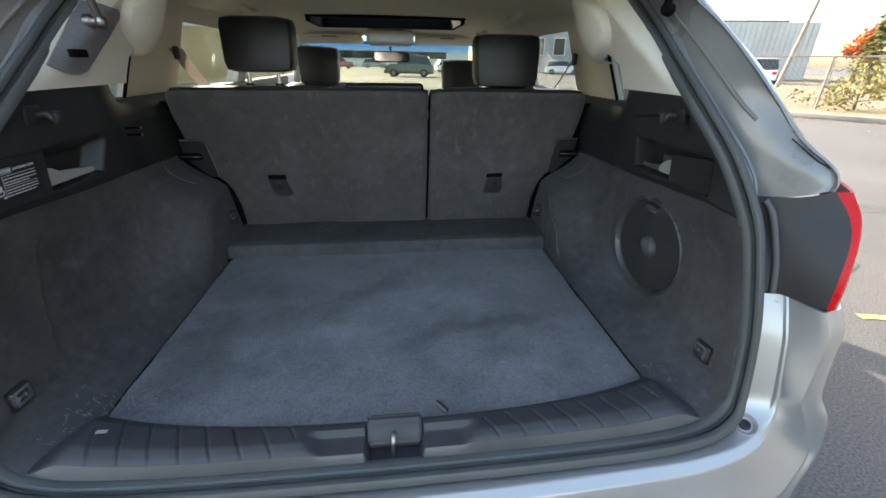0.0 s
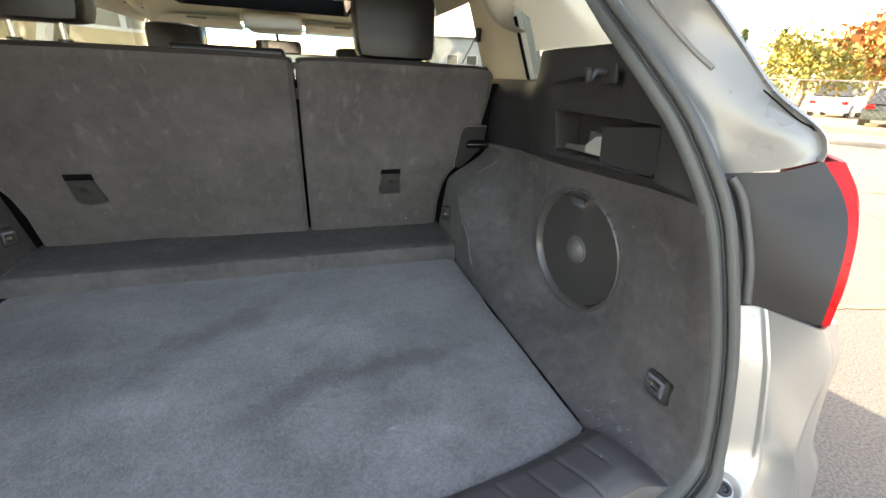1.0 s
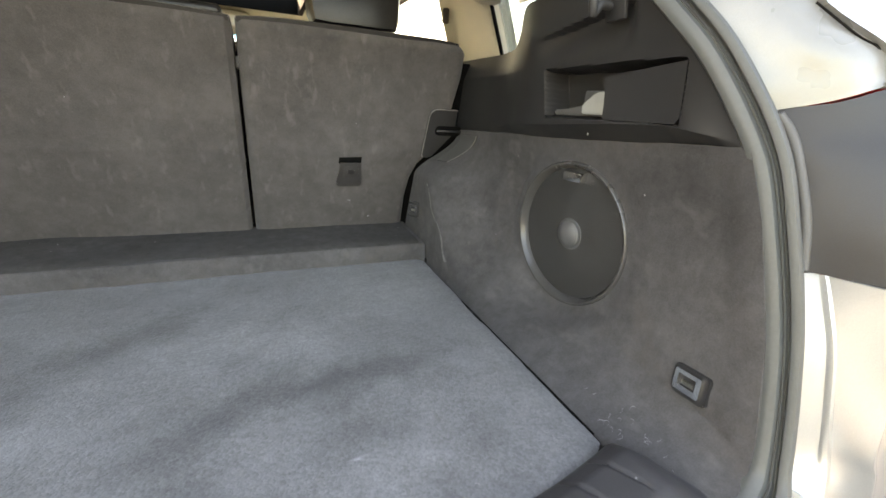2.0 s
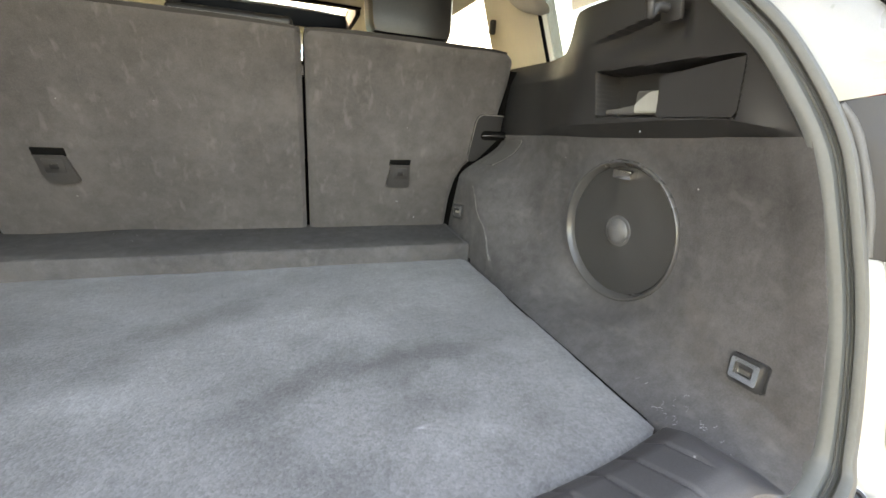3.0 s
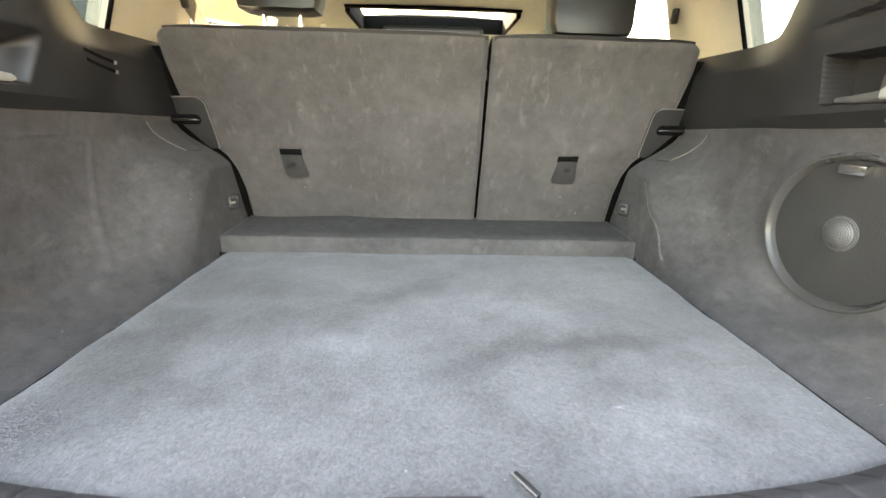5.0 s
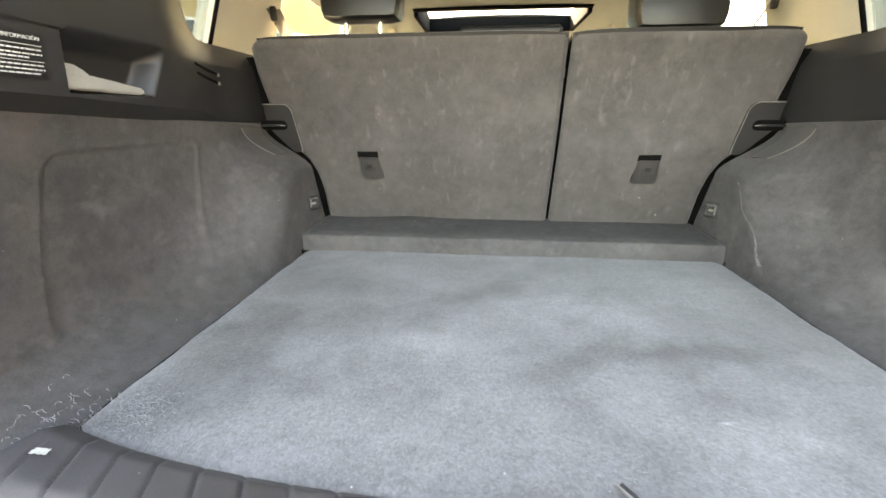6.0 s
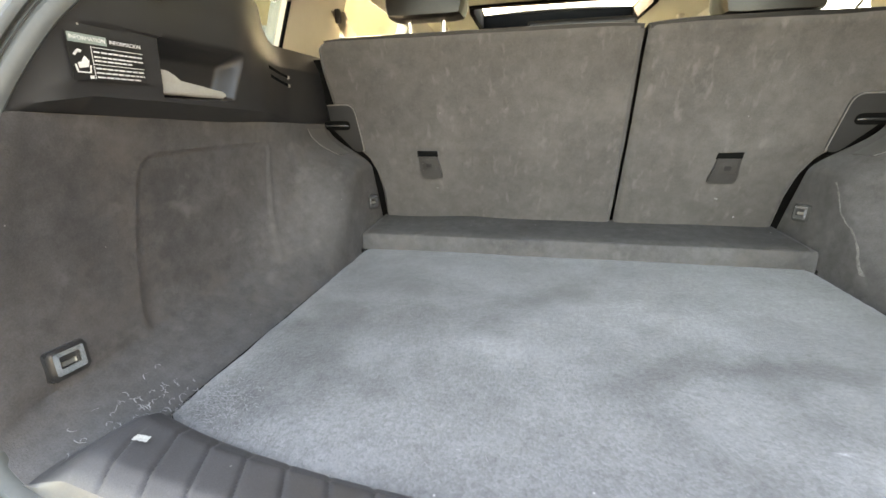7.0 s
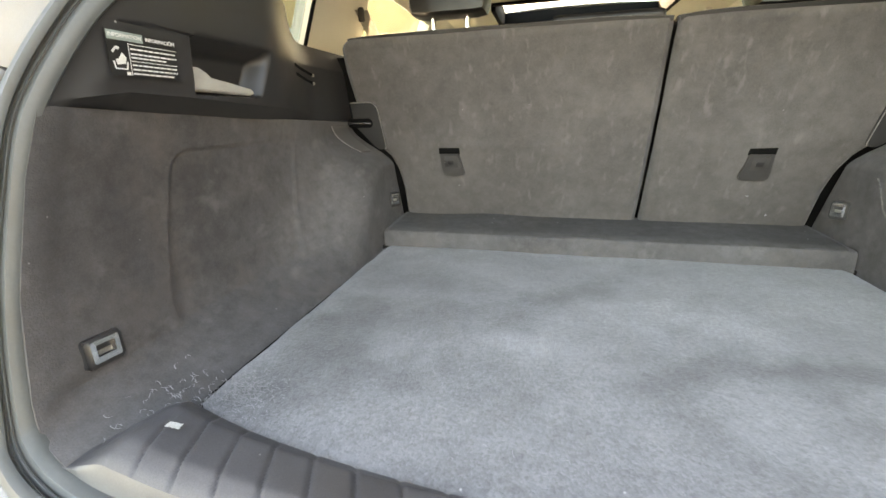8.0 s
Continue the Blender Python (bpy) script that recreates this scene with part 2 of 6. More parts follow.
ASPHALT = surf("asphalt", (0.084, 0.081, 0.077), 0.9, big=(0.35, 0.2), fine=(90.0, 0.45), bump=0.5, dist=0.006, stain=(0.8, 0.6, (0.1, 0.096, 0.092), 0.6))
CONCRETE = surf("kerb_concrete", (0.27, 0.25, 0.22), 0.9, big=(2.0, 0.2), fine=(60.0, 0.25), bump=0.4, dist=0.004)
DRY_GRASS = surf("dry_grass", (0.19, 0.15, 0.092), 0.95, big=(0.9, 0.35), fine=(25.0, 0.4), bump=0.8, dist=0.03)
LINE_PAINT = surf("yellow_line_paint", (0.3, 0.22, 0.09), 0.8, big=(4.0, 0.3), fine=(60.0, 0.4), bump=0.3)
GLASS = glass("side_glass", (0.84, 0.86, 0.83))
WINDSHIELD = glass("windshield_glass", (0.74, 0.78, 0.7), band=(1.40, 1.465, (0.3, 0.6, 0.88)))
QUARTER_GLASS = glass("tinted_quarter_glass", (0.5, 0.53, 0.52))
DARK_GLASS = glass("privacy_glass", (0.25, 0.26, 0.27))
MIRROR = surf("mirror_glass", (0.8, 0.8, 0.8), 0.02, metal=1.0, big=(5.0, 0.01), fine=(50.0, 0.01), bump=0.0)
TYRE = surf("tyre_rubber", (0.025, 0.025, 0.025), 0.85, big=(8.0, 0.2), fine=(120.0, 0.2), bump=0.3)


# ---- building helpers ----
def link_mesh(name, bm, material, smooth=True):
    bmesh.ops.recalc_face_normals(bm, faces=bm.faces)
    me = bpy.data.meshes.new(name)
    bm.to_mesh(me)
    bm.free()
    if smooth:
        me.polygons.foreach_set("use_smooth", [True] * len(me.polygons))
        me.set_sharp_from_angle(angle=radians(38))
    me.materials.append(material)
    return new(name, me)


def part(name, bm, material, parent, label="", smooth=True):
    """One mesh under a thing or a part; the bmesh is in world places."""
    ob = link_mesh(name, bm, material, smooth)
    ob.parent = parent
    top = parent
    while top.parent:
        top = top.parent
    if parent is top and parent.type == "EMPTY":
        ob.location = -parent.location
    return tagged(ob, label)


def thing(name, base, label, category, group="", kind=""):
    ob = new(name)
    ob.location = base
    ob.empty_display_size = 0.05
    return tagged(ob, label, category, group, kind)


def solid(name, bm, material, label, category, group="", kind="", smooth=True):
    return tagged(link_mesh(name, bm, material, smooth), label, category, group, kind)


def ss(a, b, t):
    t = min(max((t - a) / (b - a), 0.0), 1.0)
    return t * t * (3 - 2 * t)


def lerp(a, b, t):
    return a + (b - a) * t


def grid(bm, rows, closed=False):
    vs = [[bm.verts.new(p) for p in r] for r in rows]
    for a, b in zip(vs, vs[1:]):
        n = len(a)
        for i in range(n if closed else n - 1):
            bm.faces.new((a[i], a[(i + 1) % n], b[(i + 1) % n], b[i]))
    return vs


def sheet(rows, thick):
    """A curved panel with thickness; rows of points. A positive thickness goes along minus the normal of the rows' order."""
    bm = bmesh.new()
    vs = grid(bm, rows)
    bm.normal_update()
    back = [[bm.verts.new(v.co - v.normal * thick) for v in r] for r in vs]
    for a, b in zip(back, back[1:]):
        for i in range(len(a) - 1):
            bm.faces.new((a[i], b[i], b[i + 1], a[i + 1]))
    for f, k in ((vs[0], back[0]), (vs[-1], back[-1]), ([r[0] for r in vs], [r[0] for r in back]), ([r[-1] for r in vs], [r[-1] for r in back])):
        for i in range(len(f) - 1):
            bm.faces.new((f[i], f[i + 1], k[i + 1], k[i]))
    return bm


def box(bm, x0, x1, y0, y1, z0, z1, bevel=0.0, seg=2, turn=None):
    """A box, bevelled, added to bm; turn: a matrix applied to it."""
    b = bmesh.new()
    bmesh.ops.create_cube(b, size=1.0, matrix=Matrix.LocRotScale(((x0 + x1) / 2, (y0 + y1) / 2, (z0 + z1) / 2), None, (abs(x1 - x0), abs(y1 - y0), abs(z1 - z0))))
    if bevel:
        bmesh.ops.bevel(b, geom=b.edges[:], offset=bevel, segments=seg, affect="EDGES", profile=0.5, clamp_overlap=True)
    if turn is not None:
        bmesh.ops.transform(b, matrix=turn, verts=b.verts)
    me = bpy.data.meshes.new("tmp")
    b.to_mesh(me)
    b.free()
    bm.from_mesh(me)
    bpy.data.meshes.remove(me)
    return bm


def boxed(*a, **k):
    return box(bmesh.new(), *a, **k)


def tube(bm, pts, r, n=10, shut=True, flat=1.0):
    """A round bar along a line of points; r a number or one per point."""
    pts = [Vector(p) for p in pts]
    rs = r if isinstance(r, (list, tuple)) else [r] * len(pts)
    up = None
    rings = []
    for i, p in enumerate(pts):
        d = (pts[min(i + 1, len(pts) - 1)] - pts[max(i - 1, 0)]).normalized()
        if up is None:
            up = d.orthogonal().normalized()
        up = (up - d * up.dot(d)).normalized()
        side = d.cross(up)
        rings.append([p + (up * math.cos(a) * flat + side * math.sin(a)) * rs[i] for a in (2 * math.pi * k / n for k in range(n))])
    vs = grid(bm, rings, closed=True)
    if shut:
        bm.faces.new(vs[0])
        bm.faces.new(vs[-1][::-1])
    return bm


def placed(bm, m):
    bmesh.ops.transform(bm, matrix=m, verts=bm.verts)
    return bm


def turned(bm, c, ax, prof, n=24, closed_end=True):
    """A turned piece: rings of (radius, height) round the axis ax through c."""
    ax = Vector(ax).normalized()
    u = ax.orthogonal().normalized()
    w = ax.cross(u)
    vs = grid(bm, [[Vector(c) + ax * d + (u * math.cos(a) + w * math.sin(a)) * r for a in (2 * math.pi * k / n for k in range(n))] for r, d in prof], closed=True)
    if closed_end:
        bm.faces.new(vs[-1])
    return bm


def smooth_line(pts, n=8):
    """Catmull-Rom points through pts."""
    p = [Vector(q) for q in pts]
    p = [2 * p[0] - p[1]] + p + [2 * p[-1] - p[-2]]
    out = []
    for i in range(1, len(p) - 2):
        for k in range(n):
            t = k / n
            out.append(0.5 * ((2 * p[i]) + (p[i + 1] - p[i - 1]) * t + (2 * p[i - 1] - 5 * p[i] + 4 * p[i + 1] - p[i + 2]) * t * t
                              + (3 * p[i] - p[i - 1] - 3 * p[i + 1] + p[i + 2]) * t ** 3))
    out.append(p[-2])
    return out


def smooth_line2(pts, n=5):
    """Catmull-Rom points through pairs."""
    return [(p.x, p.y) for p in smooth_line([(u, v, 0.0) for u, v in pts], n)]


def prism(bm, outline, a, b, axis="y"):
    """A flat outline (pairs) drawn out between a and b along an axis."""
    def at(u, v, w):
        return {"x": (w, u, v), "y": (u, w, v), "z": (u, v, w)}[axis]
    lo = [bm.verts.new(at(u, v, a)) for u, v in outline]
    hi = [bm.verts.new(at(u, v, b)) for u, v in outline]
    bm.faces.new(lo)
    bm.faces.new(hi[::-1])
    for i in range(len(lo)):
        j = (i + 1) % len(lo)
        bm.faces.new((lo[i], hi[i], hi[j], lo[j]))
    return bm


def round_rect(u0, u1, v0, v1, r, n=5):
    pts = []
    for cu, cv, a0 in ((u1 - r, v1 - r, 0), (u0 + r, v1 - r, 90), (u0 + r, v0 + r, 180), (u1 - r, v0 + r, 270)):
        for k in range(n + 1):
            a = radians(a0 + 90 * k / n)
            pts.append((cu + r * math.cos(a), cv + r * math.sin(a)))
    return pts


# ---- the shape of the cargo bay (right side; the left mirrors it) ----
SEAL = [(0, -0.155, 0.716), (0.3, -0.152, 0.716), (0.5, -0.145, 0.718), (0.59, -0.135, 0.726), (0.638, -0.126, 0.752), (0.653, -0.118, 0.79),
        (0.662, -0.091, 0.9), (0.659, -0.053, 1.02), (0.6535, -0.0205, 1.1), (0.636, 0.039, 1.19), (0.622, 0.09, 1.245), (0.609, 0.15, 1.3), (0.599, 0.222, 1.36),
        (0.586, 0.303, 1.43), (0.564, 0.388, 1.5), (0.52, 0.455, 1.54), (0.4, 0.49, 1.56), (0, 0.51, 1.57)]


def seal_y(z):
    return float(np.interp(z, [p[2] for p in SEAL[4:15]], [p[1] for p in SEAL[4:15]])) if z > 0.752 else lerp(-0.112, -0.126, ss(0.70, 0.752, z))


def seal_x(z):
    return float(np.interp(z, [p[2] for p in SEAL[2:16]], [p[0] for p in SEAL[2:16]]))


SPEAKER = (0.286, 0.914, 0.131)      # y, z and radius


def panel_edge(y, z):
    """Distance from the outline of the access panel in the left wall: a rounded rectangle; inside it is negative."""
    du, dv = abs(y - 0.30 - (z - 0.9) * 0.25) - 0.135, abs(z - 0.905) - 0.105
    return math.hypot(max(du, 0), max(dv, 0)) + min(0, max(du, dv)) - 0.03


def wall_x(y, z, s=1):
    """Half width of the carpeted side wall: a foot that flares out, a wheel-arch bulge towards the seats."""
    base = float(np.interp(z, [0.69, 0.712, 0.72, 0.733, 0.75, 0.775, 0.82, 0.9, 1.0, 1.06, 1.12], [0.556, 0.561, 0.567, 0.599, 0.636, 0.668, 0.684, 0.692, 0.688, 0.678, 0.668]))
    base -= 0.03 * (1 - ss(-0.1, 0.16, y)) * ss(0.74, 0.82, z)
    yc = 0.56 + 0.7 * (z - 0.76)         # where the slope of the wheel arch ends
    slope, h = 0.42 * ss(yc - 0.30, yc, y) + 0.58 * ss(yc - 0.14, yc + 0.03, y), 1 - ss(0.94, 1.06, z)
    x = base + (min(base, 0.566) - base) * slope * h
    # flat field for the speaker and the access panel
    flat = 1 - ss(0.132, 0.178, math.hypot(y - SPEAKER[0], z - SPEAKER[1])) if s > 0 else 0.3 * (1 - ss(-0.03, 0.02, panel_edge(y, z)))
    return lerp(x, 0.684 - 0.09 * (y - 0.276) - 0.03 * (z - 0.915), flat)


def seat_line(z):
    """The carpeted back of the rear seats: y over z."""
    return float(np.interp(z, [0.74, 0.784, 0.90, 0.99, 1.10, 1.20, 1.255, 1.28], [0.885, 0.874, 0.834, 0.80, 0.768, 0.742, 0.722, 0.716]))


def seat_edge(z):
    """Half width of the seat backs: cut in where the wheel arches come."""
    return float(np.interp(z, [0.74, 0.79, 0.87, 0.93, 0.97, 1.0, 1.03, 1.08, 1.13, 1.2, 1.27, 1.3], [0.546, 0.548, 0.547, 0.555, 0.571, 0.598, 0.620, 0.641, 0.65, 0.66, 0.658, 0.653]))


def carpet_top(y):
    return float(np.interp(y, [0.0, 0.16, 0.575, 0.9], [1.1, 1.093, 1.076, 1.064]))


def trim_top(y, s=1):
    return lerp(1.303, 1.246, ss(0.44 - 0.03 * s, 0.53 - 0.03 * s, y))


def ridge_z(y):
    """The crease along the hard trim; below it the trim turns back under."""
    return max(float(np.interp(y, [-0.05, 0.0, 0.09, 0.2, 0.32, 0.5, 0.6], [1.102, 1.105, 1.118, 1.114, 1.107, 1.099, 1.086])), carpet_top(y) + 0.002)


def trim_x(y, z):
    """Half width of the hard upper trim."""
    zr, z0 = ridge_z(y), carpet_top(y) - 0.012
    if z < zr:
        rear = lerp(0.688, 0.640, max(0.0, (z - z0) / (zr - z0)))
    else:
        rear = float(np.interp(z, [zr, 1.14, 1.2, 1.3], [0.640, 0.6385, 0.632, 0.615]))
    front = float(np.interp(z, [1.05, 1.1, 1.2, 1.27], [0.686, 0.682, 0.679, 0.70]))
    return lerp(rear, front, ss(0.36, 0.62, y))


# ---- large structure: cargo floor, step, sill, side walls ----
def floor_edge(x):
    """The rear edge of the load floor, bowed towards the sill."""
    return -0.062 + 0.062 * (abs(x) / 0.55) ** 2.4


def build_floor():
    rows = []
    n = 60
    for j in range(91):
        v = j / 90
        row = []
        for i in range(n + 1):
            x = lerp(-0.5548, 0.5548, i / n)
            y = lerp(floor_edge(x), 0.70, v)
            # the near corners are rounded off
            edge = abs(x) - 0.539
            if edge > 0 and v < 0.06:
                y += 0.009 * (edge / 0.015) ** 2 * (1 - v / 0.06)
            d = min((0.5548 - abs(x)) / 0.007, v * 0.7 / 0.014, 1.0)
            z = FLOOR_Z + 0.004 + 0.008 * max(0.0, y) - 0.007 * (1 - math.sqrt(max(0.0, 1 - (1 - d) ** 2)))
            z += 0.002 * noise.noise((x * 5, y * 5, 0.3)) + 0.0012 * noise.noise((x * 19, y * 19, 4.1))
            if abs(x) > 0.55:
                # fuzzy bound edge
                x += 0.0028 * noise.noise((y * 14, x * 3, 1.7)) + 0.0014 * noise.noise((y * 60, x, 8.2))
            row.append((x, y, z))
        rows.append(row)
    ob = solid("floor", sheet(rows, 0.03), CARPET_FLOOR, "dark blue-grey carpeted load floor, worn and dusty", "cargo floor", kind="structure")
    # near-black bar in place of the shade between floor and wall
    for s in (1, -1):
        part("gap_shade", boxed(min(s * 0.547, s * 0.568), max(s * 0.547, s * 0.568), 0.03, 0.69, 0.700, 0.7142), DARK, ob, "black strip standing in for shade in the gap beside the load floor")
    bm = boxed(-0.86, 0.86, 0.0, 3.2, 0.45, 0.60, bevel=0.01)
    solid("floor_pan", bm, DARK, "dark floor pan under the cabin", "floor pan", kind="structure")
    return ob


def build_step():
    """The carpeted hump between load floor and seat backs."""
    prof = [(0.691, 0.70), (0.692, 0.73), (0.6935, 0.7655), (0.6975, 0.7715), (0.703, 0.773), (0.80, 0.778), (0.90, 0.781), (0.93, 0.70)]
    rows = []
    for y, z in prof:
        row = []
        for i in range(61):
            u = i / 60
            half = min(wall_x(y, 0.76), 0.60) - 0.0065
            x = lerp(-half, half, u)
            zz = z + (0.002 * noise.noise((x * 8, y * 9, 1.0)) + 0.0012 * noise.noise((x * 30, y * 22, 5.0)) if z > 0.72 else 0)
            zz += 0.006 * math.exp(-((x + 0.3) / 0.08) ** 2) * ss(0.8, 0.9, y)
            row.append((x, y + 0.003 * noise.noise((x * 4, 2.0, z * 9)), zz))
        rows.append(row)
    strip_z = (0.70, 0.728)
    ob = solid("carpet_step", sheet(rows, 0.008), CARPET_WALL, "dark grey carpeted step across the bay before the seats", "carpet step", kind="structure")
    # thin carpet flap that runs from the seats over the step, its free edge slightly wavy
    rows = []
    for j in range(13):
        row = []
        for i in range(81):
            x = lerp(-0.546, 0.546, i / 80)
            y = lerp(0.7 + 0.002 * noise.noise((x * 5, 0.0, 3.0)), 0.90, j / 12)
            z = 0.7765 + 0.005 * (y - 0.70) / 0.1 * 0.9 + 0.0018 * noise.noise((x * 7, y * 8, 9.0)) + 0.001 * noise.noise((x * 24, y * 24, 2.0))
            z += 0.006 * math.exp(-((x + 0.27) / 0.09) ** 2) * ss(0.78, 0.88, y) - 0.004 * (1 - ss(0.70, 0.712, y))
            row.append((x, y, z))
        rows.append(row)
    # the dimmer look of the step's top is put into this carpet's colour
    part("carpet_flap", sheet(rows, 0.003), CARPET_FLAP, ob, "carpet flap over the step, toned darker for its weaker light")
    # near-black bars darken the narrow gap at each end of the step
    for s in (1, -1):
        part("gap_shade", boxed(min(s * 0.548, s * 0.57), max(s * 0.548, s * 0.57), 0.692, 0.89, *strip_z), DARK, ob, "black strip painted in as shade beside the carpeted step")
    return ob


def build_sill():
    """Ribbed scuff plate along the opening with the striker recess in its middle."""
    def z_at(x, v):
        z = float(np.interp(v, [0, 0.06, 0.25, 0.7, 0.86, 0.93, 1.0], [0.708, 0.728, 0.744, 0.75, 0.745, 0.737, 0.712]))
        z += 0.008 * ss(0.42, 0.62, abs(x))
        mid = 1 - ss(0.125, 0.162, abs(x) + 0.03 * max(0.0, v - 0.7) ** 1.0)
        z = lerp(z, 0.7315 + 0.003 * v, mid * ss(0.40, 0.52, v) * (1 - ss(0.94, 0.97, v)))
        hole = (1 - ss(0.045, 0.055, abs(x - 0.003))) * ss(0.30, 0.42, v)
        z = lerp(z, min(z, 0.733), ss(0.54, 0.6, abs(x)))
        return z - 0.032 * hole
    rows = []
    for j in range(25):
        v = j / 24
        row = []
        for i in range(521):
            x = lerp(-0.605, 0.605, i / 520)
            y0 = floor_edge(x) + 0.004 if abs(x) < 0.55 else 0.004 - 0.115 * ((abs(x) - 0.55) / 0.055) ** 1.6
            y1 = -0.146 + 0.022 * (abs(x) / 0.605) ** 4
            y = lerp(y0, y1, v)
            z = z_at(x, v)
            if 0.17 < abs(x) < 0.53 and 0.06 < v < 0.9:
                # shallow raked ribs
                p = ((x - (v - 0.5) * 0.05) % 0.05) / 0.05
                z -= 0.003 * math.exp(-((p - 0.5) / 0.05) ** 2)
            row.append((x, y, z))
        rows.append(row)
    ob = solid("sill_plate", sheet(rows[:23], -0.01), SILL_PLASTIC, "ribbed black plastic scuff plate along the loading sill", "sill plate", kind="structure")
    part("sill_edge", sheet(rows[22:], -0.01), LIT_SILL_EDGE, ob, "smooth satin rear edge of the scuff plate, toned lighter as if lit")
    # recess box with the striker
    b1 = bmesh.new()
    prism(b1, [(-0.070, 0.700), (-0.070, 0.748), (-0.074, 0.755), (-0.082, 0.757), (-0.092, 0.752), (-0.112, 0.726), (-0.114, 0.716), (-0.108, 0.708), (-0.09, 0.700)], -0.046, 0.053, "x")
    bmesh.ops.bevel(b1, geom=b1.edges[:], offset=0.006, segments=3, affect="EDGES", clamp_overlap=True)
    b2 = bmesh.new()
    tube(b2, [(0.001, -0.124, 0.70), (0.001, -0.124, 0.733), (0.0015, -0.122, 0.739), (0.002, -0.118, 0.742), (0.002, -0.108, 0.742)], 0.0045, 8)
    b3 = boxed(-0.047, 0.053, -0.142, -0.10, 0.688, 0.70, bevel=0.003)
    return ob, b1, b2, b3


def build_wall(s):
    """One carpeted side wall and the hard trim above it. s: 1 right, -1 left."""
    rows = []
    for j in range(91):
        v = j / 90
        row = []
        for i in range(161):
            u = i / 160
            z0 = lerp(0.695, 1.09, v)
            y = lerp(seal_y(z0) + lerp(-0.006, 0.013, ss(0.72, 0.757, z0)), seat_line(z0) + 0.012, u)
            z = lerp(0.695, carpet_top(y), v)
            x = wall_x(y, z, s) + 0.002 * noise.noise((y * 6, z * 6, s * 3.0))
            if s > 0:
                x += 0.016 * (1 - ss(SPEAKER[2] - 0.009, SPEAKER[2] - 0.002, math.hypot(y - SPEAKER[0], z - SPEAKER[1])))
            if s < 0:
                # access panel pressed into the carpet on this side
                d = panel_edge(y, z)
                x += 0.0024 * (1 - ss(-0.007, 0.0, d)) - 0.0016 * math.exp(-((d - 0.001) / 0.004) ** 2)
            x = lerp(lerp(x, seal_x(z) - 0.004, ss(0.735, 0.79, z)), x, ss(0.0, 0.06, u))
            row.append((s * x, y, z))
        rows.append(row)
    side = "wall_right" if s > 0 else "wall_left"
    wall = solid(side, sheet(rows, -0.006 * s), CARPET_WALL,
                 "dark grey carpeted cargo side wall with a round speaker" if s > 0 else "dark grey carpeted cargo side wall with a pressed access panel", "side wall", kind="structure")
    # hard trim: a crease low down, a recess with a lid and an open well, an overhang below the bag hook
    rows = []
    low, nz = 10, 84
    us = [0.46 * k / 170 for k in range(170)] + [lerp(0.46, 1.0, k / 60) for k in range(61)]
    rise, rec = (0.006, 0.196) if s < 0 else (0.0, 0.074)
    for j in range(nz + 1):
        row = []
        for u in us:
            v = j / nz
            y = lerp(seal_y(lerp(1.085, 1.303, v)) + 0.013, 0.9, u)
            zr = ridge_z(y)
            z = lerp(carpet_top(y) - 0.012, zr, j / low) if j <= low else lerp(zr, trim_top(y, s), (j - low) / (nz - low))
            x = trim_x(y, z)
            e = 0.004
            front = (0.340 + 0.12 * (z - 1.12)) if s > 0 else (0.352 + 0.5 * (z - 1.12))
            top = ss(1.191 + rise, 1.191 + rise + e, z) if s > 0 or y < 0.2 else ss(1.168 + rise, 1.2 + rise, z)
            x += (0.05 if s > 0 else 0.036) * ss(rec, rec + e, y) * (1 - ss(front - (0.003 if s > 0 else 0.03), front + 0.002, y)) * ss(1.119, 1.119 + e, z) * (1 - top)
            if s < 0:
                # plain field for the sticker, a slight brow above it
                x = lerp(x, 0.6365 - 0.1 * (z - 1.134), ss(0.02, 0.066, y) * (1 - ss(0.1945, 0.196, y)) * ss(zr + 0.002, zr + 0.02, z) * (1 - ss(1.196, 1.2, z)))
                x -= 0.005 * ss(0.06, 0.08, y) * (1 - ss(0.34, 0.4, y)) * ss(1.198, 1.201, z) * (1 - ss(1.202, 1.25, z))
            # overhang
            zc = 1.262 - 0.13 * (y - 0.19)
            x += 0.017 * ss(0.15, 0.18, y) * (1 - ss(0.28, 0.39, y)) * ss(1.2, zc - 0.004, z) * (1 - ss(zc, zc + 0.004, z)) * (s > 0)
            x = lerp(seal_x(z) - 0.002, x, ss(0.0, 0.07, u))
            row.append((s * x, y, z))
        rows.append(row)
    trim = part("upper_trim", sheet(rows, -0.004 * s), PLASTIC, wall, "black grained plastic trim with a storage pocket")
    return wall, trim


floor = build_floor()
step = build_step()
sill, hood_bm, striker_bm, striker_base_bm = build_sill()
part("striker_hood", hood_bm, SILL_PLASTIC, sill, "smooth black plastic hood over the striker")
part("striker_plate", striker_base_bm, DARK, sill)
part("striker", striker_bm, STEEL, sill, "bare steel tailgate striker loop")
wall_r, trim_r = build_wall(1)
wall_l, trim_l = build_wall(-1)


# ---- greenhouse: pillars, header rails, headliner, glass ----
def green_x(y, z):
    base = lerp(0.611, 0.735, ss(0.48, 0.68, y))
    return base - (z - 1.3) * (0.42 if z < 1.46 else 0.42) - 0.25 * max(0.0, z - 1.47)


def roof_z(y):
    return float(np.interp(y, [0.45, 0.6, 0.9, 1.3, 1.8, 2.2, 2.45, 2.6], [1.535, 1.55, 1.565, 1.575, 1.57, 1.55, 1.53, 1.515]))


